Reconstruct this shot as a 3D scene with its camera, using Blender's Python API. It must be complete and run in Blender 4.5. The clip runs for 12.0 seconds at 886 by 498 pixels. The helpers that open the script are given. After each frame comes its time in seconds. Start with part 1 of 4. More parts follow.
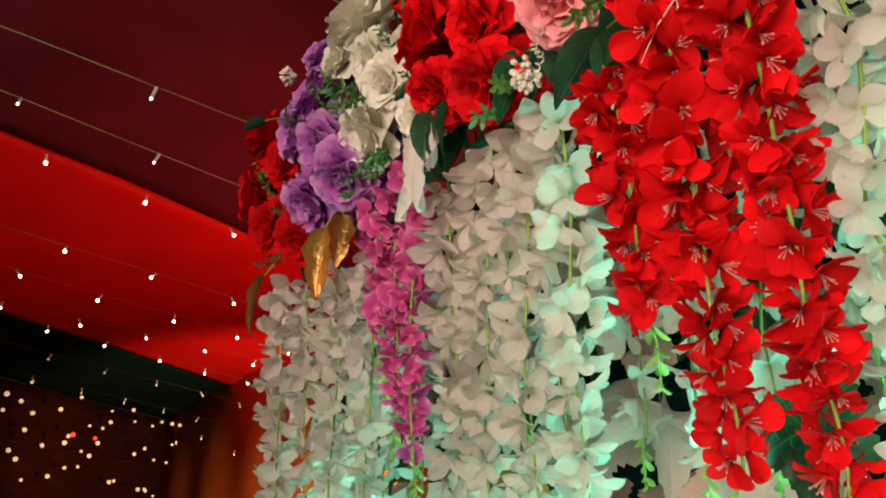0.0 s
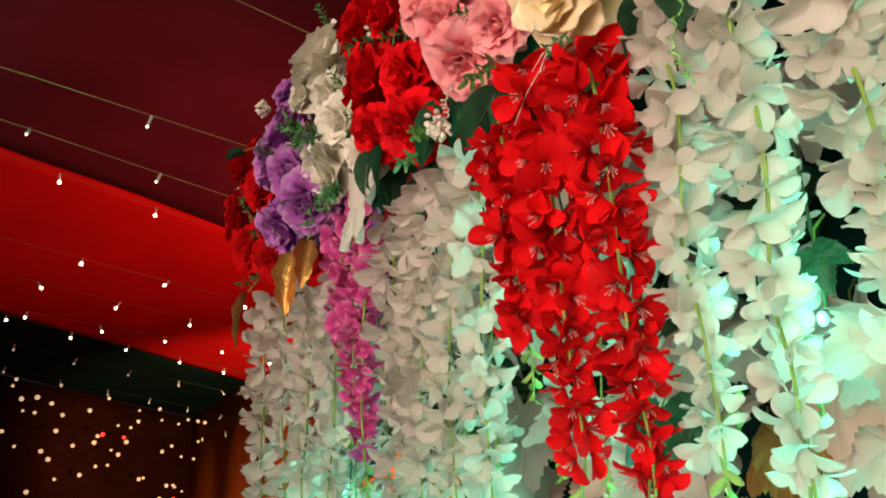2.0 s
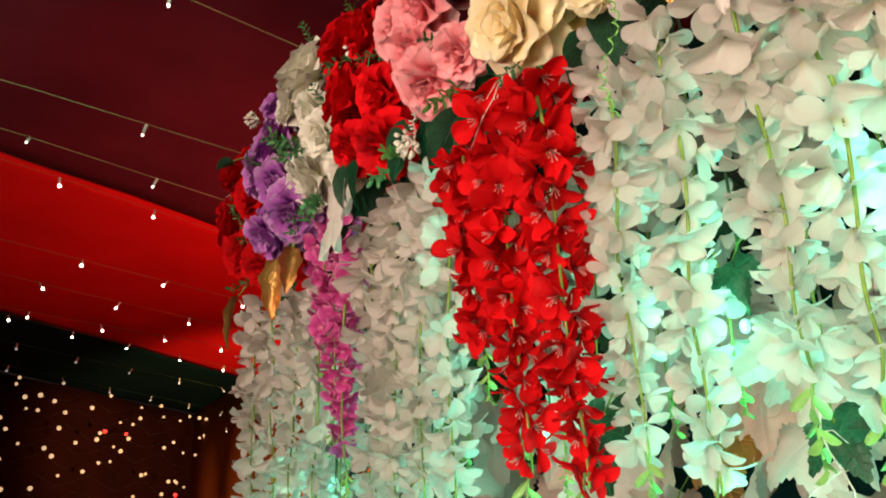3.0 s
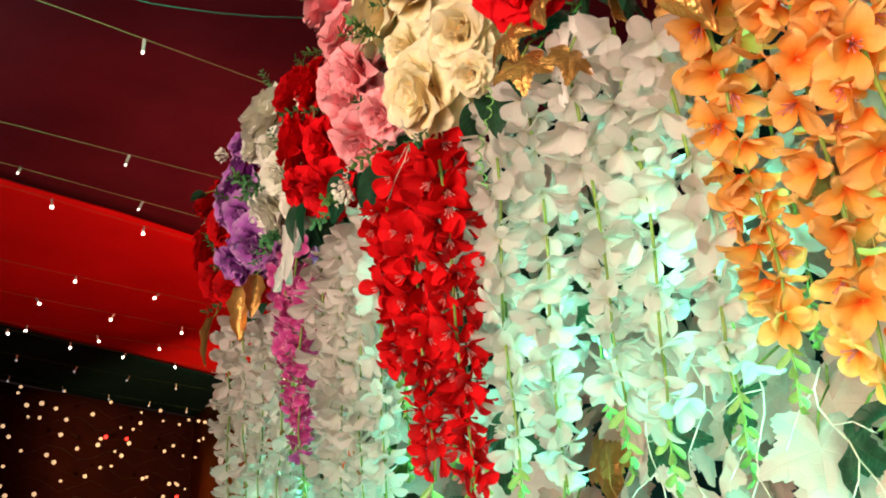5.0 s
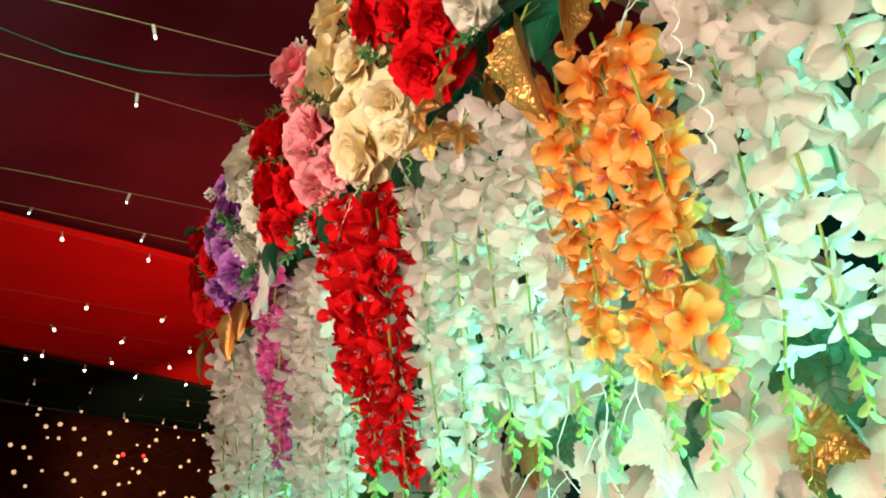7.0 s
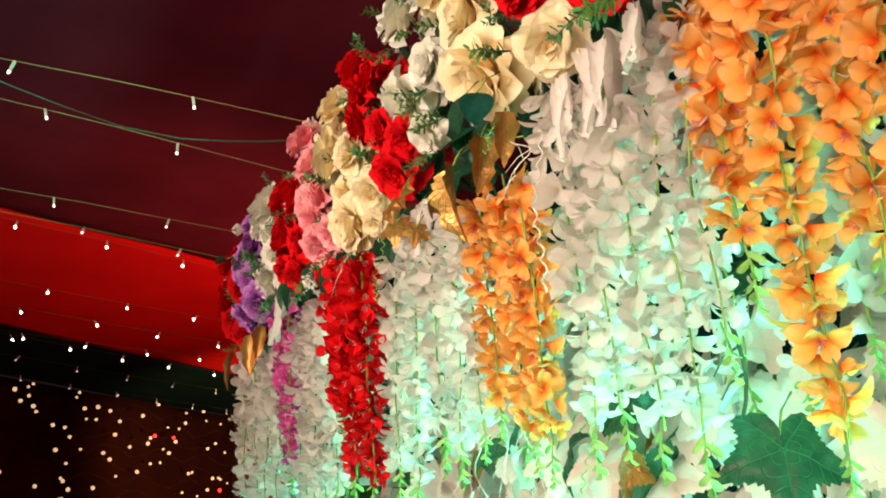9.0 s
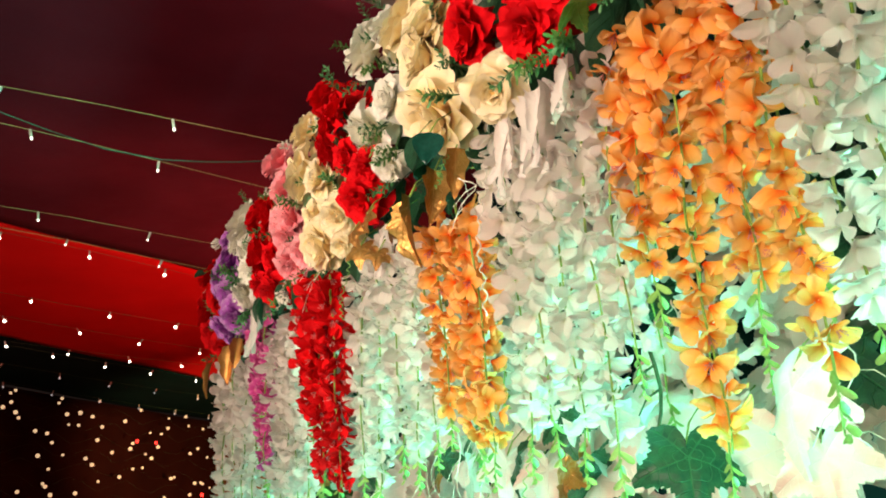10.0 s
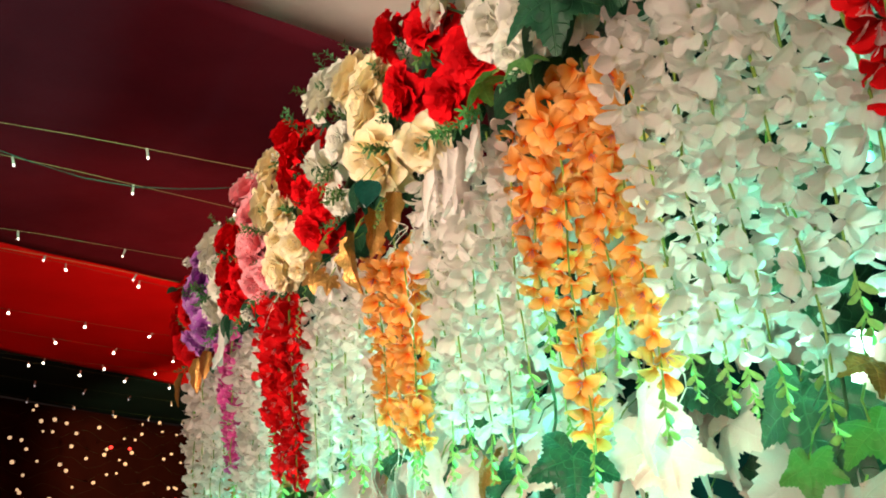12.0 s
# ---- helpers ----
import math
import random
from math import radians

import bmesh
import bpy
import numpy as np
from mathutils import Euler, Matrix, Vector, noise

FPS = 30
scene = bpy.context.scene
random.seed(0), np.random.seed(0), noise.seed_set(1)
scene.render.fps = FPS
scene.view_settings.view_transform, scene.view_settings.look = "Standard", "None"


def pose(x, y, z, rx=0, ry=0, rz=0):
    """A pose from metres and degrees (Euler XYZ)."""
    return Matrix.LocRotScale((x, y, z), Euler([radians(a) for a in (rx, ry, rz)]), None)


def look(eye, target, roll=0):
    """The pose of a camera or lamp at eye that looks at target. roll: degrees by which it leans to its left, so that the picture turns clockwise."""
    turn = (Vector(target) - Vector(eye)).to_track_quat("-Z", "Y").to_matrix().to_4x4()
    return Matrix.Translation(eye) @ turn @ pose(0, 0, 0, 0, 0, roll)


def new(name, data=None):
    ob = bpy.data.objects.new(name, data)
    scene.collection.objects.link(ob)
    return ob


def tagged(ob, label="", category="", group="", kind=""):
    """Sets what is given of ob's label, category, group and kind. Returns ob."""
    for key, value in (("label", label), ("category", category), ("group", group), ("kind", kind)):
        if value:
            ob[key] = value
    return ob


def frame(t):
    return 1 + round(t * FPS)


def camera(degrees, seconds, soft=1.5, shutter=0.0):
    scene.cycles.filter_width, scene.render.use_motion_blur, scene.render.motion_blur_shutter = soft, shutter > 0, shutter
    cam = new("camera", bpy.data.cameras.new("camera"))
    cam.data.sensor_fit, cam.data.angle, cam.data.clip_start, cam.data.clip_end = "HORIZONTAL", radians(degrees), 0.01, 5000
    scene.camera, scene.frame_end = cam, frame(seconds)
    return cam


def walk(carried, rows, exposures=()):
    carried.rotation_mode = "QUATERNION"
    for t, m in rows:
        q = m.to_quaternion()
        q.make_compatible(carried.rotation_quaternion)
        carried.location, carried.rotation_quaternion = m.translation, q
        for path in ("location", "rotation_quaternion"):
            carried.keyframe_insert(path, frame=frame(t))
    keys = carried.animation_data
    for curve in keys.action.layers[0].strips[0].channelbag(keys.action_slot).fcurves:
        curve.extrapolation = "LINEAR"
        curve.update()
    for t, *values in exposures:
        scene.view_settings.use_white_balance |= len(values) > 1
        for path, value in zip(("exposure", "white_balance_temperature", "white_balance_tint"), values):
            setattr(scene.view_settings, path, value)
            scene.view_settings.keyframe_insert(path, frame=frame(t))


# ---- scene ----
cam = camera(57.1, 12.0, soft=1.9)
PATH = [
    (0, (-0.001, 0.008, 1.752), (0.034, 1.861, 2.505), -1.4),
    (0.5, (0.03, -0.021, 1.75), (0.05, 1.834, 2.497), -1.8),
    (1, (0.058, -0.049, 1.749), (0.06, 1.81, 2.487), -2.3),
    (1.5, (0.081, -0.079, 1.747), (0.065, 1.781, 2.481), -2.4),
    (2, (0.102, -0.115, 1.744), (0.075, 1.747, 2.475), -2.5),
    (2.5, (0.123, -0.148, 1.739), (0.093, 1.716, 2.464), -2.6),
    (4.5, (0.206, -0.285, 1.729), (0.169, 1.584, 2.44), -3.7),
    (5, (0.236, -0.326, 1.726), (0.202, 1.544, 2.435), -4.1),
    (5.5, (0.257, -0.365, 1.721), (0.222, 1.502, 2.44), -4.3),
    (6, (0.279, -0.403, 1.714), (0.243, 1.46, 2.441), -4.7),
    (6.5, (0.308, -0.448, 1.707), (0.268, 1.416, 2.43), -5.5),
    (7, (0.338, -0.496, 1.687), (0.277, 1.366, 2.414), -6.0),
    (7.2, (0.35, -0.52, 1.677), (0.253, 1.335, 2.419), -5.4),
    (8.8, (0.447, -0.807, 1.674), (0.307, 1.06, 2.376), -3.9),
    (9, (0.46, -0.831, 1.672), (0.328, 1.038, 2.374), -4.0),
    (9.5, (0.484, -0.885, 1.671), (0.376, 0.984, 2.374), -4.3),
    (10, (0.509, -0.93, 1.663), (0.414, 0.939, 2.369), -4.4),
    (10.5, (0.526, -0.976, 1.658), (0.45, 0.896, 2.359), -4.8),
    (11, (0.544, -1.016, 1.649), (0.487, 0.854, 2.355), -4.9),
    (11.5, (0.564, -1.057, 1.644), (0.52, 0.813, 2.351), -5.1),
    (12, (0.582, -1.108, 1.635), (0.544, 0.761, 2.345), -5.0),
]
POSES = [(t, look(eye, target, roll)) for t, eye, target, roll in PATH]
walk(cam, POSES, exposures=[(0.0, -0.24), (2.5, -0.2), (5.0, 0.0), (12.0, 0.0)])

# ---- world and lights ----
world = bpy.data.worlds.new("night_tent")
scene.world = world
world.use_nodes = True
world.node_tree.nodes["Background"].inputs[0].default_value = (0.9, 0.55, 0.45, 1)
world.node_tree.nodes["Background"].inputs[1].default_value = 0.012

# the wall of flowers: s runs along it, d is how far it stands out towards the hall
ORIGIN = Vector((-0.14, 1.06, 0.0))
ALONG = Vector((0.544, -0.839, 0.0))
OUT = Vector((-0.839, -0.544, 0.0))
WALL = Matrix(((ALONG.x, OUT.x, 0, ORIGIN.x), (ALONG.y, OUT.y, 0, ORIGIN.y), (0, 0, 1, 0), (0, 0, 0, 1)))


def at(s, d, z):
    return ORIGIN + ALONG * s + OUT * d + Vector((0, 0, z))


def lamp(name, kind, place, target, power, colour, size=0.2, size_y=0.0, cone=0.0):
    data = bpy.data.lights.new(name, kind)
    data.energy, data.color = power, colour
    if kind == "AREA":
        data.size = size
        if size_y:
            data.shape, data.size_y = "RECTANGLE", size_y
    else:
        data.shadow_soft_size = size
    if cone:
        data.spot_size, data.spot_blend = radians(cone), 0.6
    ob = new(name, data)
    ob.matrix_world = look(place, target)
    return ob


WARM, MINT = (1.0, 0.745, 0.60), (0.15, 1.0, 0.70)
# unseen warm spots: the first fits the garland's shadow, the others are added fill
lamp("unseen_front_light", "SPOT", at(1.35, 2.1, 1.95), at(0.08, 0.0, 2.32), 305, WARM, 0.9, cone=54)
lamp("unseen_front_light", "SPOT", at(2.6, 1.9, 1.95), at(1.45, 0.0, 2.26), 250, WARM, 1.0, cone=54)
lamp("unseen_front_light", "SPOT", at(1.5, 1.9, 1.50), at(1.22, -0.1, 1.90), 280, WARM, 0.7, cone=36)
# green stage lamps behind the hanging flowers
LAMPS = ((-0.12, 1.10, 18), (0.36, 1.10, 11), (0.88, 1.10, 25), (1.14, 1.10, 40), (1.50, 1.10, 35), (1.85, 1.10, 56))
for s, z, power in LAMPS:
    lamp("stage_lamp_light", "SPOT", at(s, -0.20, z), at(s, -0.14, z + 0.5), power, MINT, 0.06, cone=125)
# added mint fill lights between the two rows of strands, no lamps known there
GLOW = ((-0.10, 1.86, 0.25), (0.22, 1.84, 0.12), (0.48, 1.86, 0.1), (0.76, 1.91, 0.42), (0.93, 1.96, 0.55), (1.22, 1.90, 0.42), (1.36, 1.95, 0.45), (1.68, 1.92, 0.32), (1.84, 1.95, 0.32))
for s, z, power in GLOW:
    lamp("mint_fill_light", "POINT", at(s, -0.105, z), at(s, 0.0, z), power, MINT, 0.02)
lamp("stage_lamp_light", "SPOT", at(1.69, -0.255, 1.80), at(1.72, 0.1, 1.84), 3.5, (0.6, 1.0, 0.82), 0.03, cone=140)
# added, unseen: brightens the cream ceiling strip
lamp("ceiling_wash_light", "SPOT", at(1.25, -0.75, 2.3), at(0.75, -0.2, 3.1), 30, (1.0, 0.84, 0.70), 0.1, cone=95)
# red lamp on the stage side that washes the cloth above
lamp("ceiling_wash_light", "SPOT", at(-1.2, -1.0, 1.9), at(-1.7, -0.3, 3.1), 88, (1.0, 0.22, 0.17), 0.1, cone=105)
# added warm spot on the orange curtain, stands in for the fairy lights' glow
lamp("curtain_fill", "SPOT", at(-1.5, -0.9, 1.8), at(-4.2, -1.5, 2.35), 560, (1.0, 0.55, 0.25), 0.1, cone=54)

# ---- materials ----


def material(name):
    m = bpy.data.materials.new(name)
    m.use_nodes = True
    nt = m.node_tree
    return m, nt, nt.nodes["Principled BSDF"], nt.nodes["Material Output"]


def link(nt, a, b):
    nt.links.new(a, b)


def node(nt, kind, **values):
    made = nt.nodes.new(kind)
    for key, value in values.items():
        made.inputs[key.replace("_", " ")].default_value = value
    return made


def ramp(nt, source, stops):
    made = nt.nodes.new("ShaderNodeValToRGB")
    made.color_ramp.elements[0].position, made.color_ramp.elements[0].color = stops[0][0], (*stops[0][1], 1)
    made.color_ramp.elements[1].position, made.color_ramp.elements[1].color = stops[-1][0], (*stops[-1][1], 1)
    for place, colour in stops[1:-1]:
        e = made.color_ramp.elements.new(place)
        e.color = (*colour, 1)
    link(nt, source, made.inputs[0])
    return made.outputs[0]


def petal_material(name, stops, through_light=0.4, rough=0.75, vein=0.25, spread=0.12):
    """Dyed cloth petals: colour from the heart (0) to the rim (1), fine veins and weave, light shines through."""
    m, nt, bsdf, out = material(name)
    uv = nt.nodes.new("ShaderNodeUVMap")
    split = nt.nodes.new("ShaderNodeSeparateXYZ")
    link(nt, uv.outputs[0], split.inputs[0])
    noise_a = node(nt, "ShaderNodeTexNoise", Scale=60.0, Detail=3.0)
    coord = nt.nodes.new("ShaderNodeTexCoord")
    link(nt, coord.outputs["Object"], noise_a.inputs["Vector"])
    wobble = nt.nodes.new("ShaderNodeMath")
    wobble.operation = "MULTIPLY_ADD"
    wobble.inputs[1].default_value, wobble.inputs[2].default_value = 0.35, -0.17
    link(nt, noise_a.outputs[0], wobble.inputs[0])
    add = nt.nodes.new("ShaderNodeMath")
    link(nt, split.outputs[1], add.inputs[0])
    link(nt, wobble.outputs[0], add.inputs[1])
    colour = ramp(nt, add.outputs[0], stops)
    info = nt.nodes.new("ShaderNodeObjectInfo")
    value = nt.nodes.new("ShaderNodeMapRange")
    value.inputs["To Min"].default_value, value.inputs["To Max"].default_value = 1 - spread, 1 + spread
    link(nt, info.outputs["Random"], value.inputs["Value"])
    hsv = nt.nodes.new("ShaderNodeHueSaturation")
    link(nt, colour, hsv.inputs["Color"])
    link(nt, value.outputs[0], hsv.inputs["Value"])
    link(nt, hsv.outputs[0], bsdf.inputs["Base Color"])
    bsdf.inputs["Roughness"].default_value = rough
    bsdf.inputs["Specular IOR Level"].default_value = 0.12
    # veins fan out along the petal
    vec = nt.nodes.new("ShaderNodeMapping")
    vec.inputs["Scale"].default_value = (14.0, 1.5, 1.0)
    link(nt, uv.outputs[0], vec.inputs["Vector"])
    veins = node(nt, "ShaderNodeTexNoise", Scale=1.6, Detail=3.0)
    link(nt, vec.outputs[0], veins.inputs["Vector"])
    weave = node(nt, "ShaderNodeTexNoise", Scale=900.0, Detail=1.0)
    link(nt, coord.outputs["Object"], weave.inputs["Vector"])
    both = nt.nodes.new("ShaderNodeMath")
    both.operation = "MULTIPLY_ADD"
    both.inputs[1].default_value = 0.25
    link(nt, weave.outputs[0], both.inputs[0])
    link(nt, veins.outputs[0], both.inputs[2])
    bump = node(nt, "ShaderNodeBump", Strength=vein, Distance=0.002)
    link(nt, both.outputs[0], bump.inputs["Height"])
    link(nt, bump.outputs[0], bsdf.inputs["Normal"])
    trans = nt.nodes.new("ShaderNodeBsdfTranslucent")
    link(nt, hsv.outputs[0], trans.inputs["Color"])
    link(nt, bump.outputs[0], trans.inputs["Normal"])
    mix = nt.nodes.new("ShaderNodeMixShader")
    mix.inputs[0].default_value = through_light
    link(nt, bsdf.outputs[0], mix.inputs[1])
    link(nt, trans.outputs[0], mix.inputs[2])
    link(nt, mix.outputs[0], out.inputs["Surface"])
    return m


def leaf_material(name, dark, light, metal=0.0, rough=0.5, through_light=0.2, vein=0.6):
    """Printed cloth or foil leaves with a midrib and side veins."""
    m, nt, bsdf, out = material(name)
    uv = nt.nodes.new("ShaderNodeUVMap")
    split = nt.nodes.new("ShaderNodeSeparateXYZ")
    link(nt, uv.outputs[0], split.inputs[0])
    away = nt.nodes.new("ShaderNodeMath")
    away.operation = "ABSOLUTE"
    link(nt, split.outputs[0], away.inputs[0])
    slant = nt.nodes.new("ShaderNodeMath")
    slant.operation = "MULTIPLY_ADD"
    slant.inputs[1].default_value = -0.55
    link(nt, away.outputs[0], slant.inputs[0])
    link(nt, split.outputs[1], slant.inputs[2])
    ripple = nt.nodes.new("ShaderNodeMath")
    ripple.operation = "MULTIPLY"
    ripple.inputs[1].default_value = 44.0
    link(nt, slant.outputs[0], ripple.inputs[0])
    wave = nt.nodes.new("ShaderNodeMath")
    wave.operation = "SINE"
    link(nt, ripple.outputs[0], wave.inputs[0])
    side = nt.nodes.new("ShaderNodeMapRange")
    side.inputs["From Min"].default_value, side.inputs["From Max"].default_value = 0.92, 1.0
    link(nt, wave.outputs[0], side.inputs["Value"])
    rib = nt.nodes.new("ShaderNodeMapRange")
    rib.inputs["From Min"].default_value, rib.inputs["From Max"].default_value = 0.05, 0.015
    link(nt, away.outputs[0], rib.inputs["Value"])
    top = nt.nodes.new("ShaderNodeMath")
    top.operation = "MAXIMUM"
    link(nt, side.outputs[0], top.inputs[0])
    link(nt, rib.outputs[0], top.inputs[1])
    coord = nt.nodes.new("ShaderNodeTexCoord")
    blotch = node(nt, "ShaderNodeTexNoise", Scale=45.0, Detail=6.0, Roughness=0.7)
    link(nt, coord.outputs["Object"], blotch.inputs["Vector"])
    amount = nt.nodes.new("ShaderNodeMath")
    amount.operation = "MULTIPLY_ADD"
    amount.inputs[1].default_value = 0.24
    link(nt, top.outputs[0], amount.inputs[0])
    half = nt.nodes.new("ShaderNodeMath")
    half.operation = "MULTIPLY"
    half.inputs[1].default_value = 0.8
    link(nt, blotch.outputs[0], half.inputs[0])
    link(nt, half.outputs[0], amount.inputs[2])
    colour = ramp(nt, amount.outputs[0], [(0.25, dark), (0.95, light)])
    info = nt.nodes.new("ShaderNodeObjectInfo")
    value = nt.nodes.new("ShaderNodeMapRange")
    value.inputs["To Min"].default_value, value.inputs["To Max"].default_value = 0.8, 1.2
    link(nt, info.outputs["Random"], value.inputs["Value"])
    hsv = nt.nodes.new("ShaderNodeHueSaturation")
    link(nt, colour, hsv.inputs["Color"])
    link(nt, value.outputs[0], hsv.inputs["Value"])
    link(nt, hsv.outputs[0], bsdf.inputs["Base Color"])
    bsdf.inputs["Roughness"].default_value, bsdf.inputs["Metallic"].default_value = rough, metal
    fine = node(nt, "ShaderNodeTexNoise", Scale=160.0 if metal else 350.0, Detail=3.0)
    link(nt, coord.outputs["Object"], fine.inputs["Vector"])
    height = nt.nodes.new("ShaderNodeMath")
    height.operation = "MULTIPLY_ADD"
    height.inputs[1].default_value = 0.8 if metal else 0.2
    link(nt, fine.outputs[0], height.inputs[0])
    link(nt, top.outputs[0], height.inputs[2])
    bump = node(nt, "ShaderNodeBump", Strength=vein, Distance=0.003)
    link(nt, height.outputs[0], bump.inputs["Height"])
    link(nt, bump.outputs[0], bsdf.inputs["Normal"])
    if through_light:
        trans = nt.nodes.new("ShaderNodeBsdfTranslucent")
        link(nt, hsv.outputs[0], trans.inputs["Color"])
        mix = nt.nodes.new("ShaderNodeMixShader")
        mix.inputs[0].default_value = through_light
        link(nt, bsdf.outputs[0], mix.inputs[1])
        link(nt, trans.outputs[0], mix.inputs[2])
        link(nt, mix.outputs[0], out.inputs["Surface"])
    return m


def cloth_material(name, dark, light, scale=3.0, rough=0.85, fold=0.15):
    """Tent cloth: woven, with soft stains and creases."""
    m, nt, bsdf, out = material(name)
    coord = nt.nodes.new("ShaderNodeTexCoord")
    stain = node(nt, "ShaderNodeTexNoise", Scale=scale, Detail=5.0)
    link(nt, coord.outputs["Object"], stain.inputs["Vector"])
    link(nt, ramp(nt, stain.outputs[0], [(0.3, dark), (0.7, light)]), bsdf.inputs["Base Color"])
    bsdf.inputs["Roughness"].default_value = rough
    bsdf.inputs["Specular IOR Level"].default_value = 0.1
    crease = node(nt, "ShaderNodeTexNoise", Scale=scale * 5, Detail=4.0)
    link(nt, coord.outputs["Object"], crease.inputs["Vector"])
    weave = node(nt, "ShaderNodeTexNoise", Scale=700.0)
    link(nt, coord.outputs["Object"], weave.inputs["Vector"])
    both = nt.nodes.new("ShaderNodeMath")
    both.operation = "MULTIPLY_ADD"
    both.inputs[1].default_value = 0.1
    link(nt, weave.outputs[0], both.inputs[0])
    link(nt, crease.outputs[0], both.inputs[2])
    bump = node(nt, "ShaderNodeBump", Strength=fold, Distance=0.02)
    link(nt, both.outputs[0], bump.inputs["Height"])
    link(nt, bump.outputs[0], bsdf.inputs["Normal"])
    return m


def plain(name, colour, rough=0.5, metal=0.0, glow=0.0, glow_colour=None):
    m, nt, bsdf, out = material(name)
    coord = nt.nodes.new("ShaderNodeTexCoord")
    grain = node(nt, "ShaderNodeTexNoise", Scale=120.0, Detail=3.0)
    link(nt, coord.outputs["Object"], grain.inputs["Vector"])
    low = tuple(c * 0.75 for c in colour)
    high = tuple(min(1, c * 1.2) for c in colour)
    link(nt, ramp(nt, grain.outputs[0], [(0.3, low), (0.7, high)]), bsdf.inputs["Base Color"])
    bsdf.inputs["Roughness"].default_value, bsdf.inputs["Metallic"].default_value = rough, metal
    if glow:
        bsdf.inputs["Emission Color"].default_value = (*(glow_colour or colour), 1)
        bsdf.inputs["Emission Strength"].default_value = glow
    return m


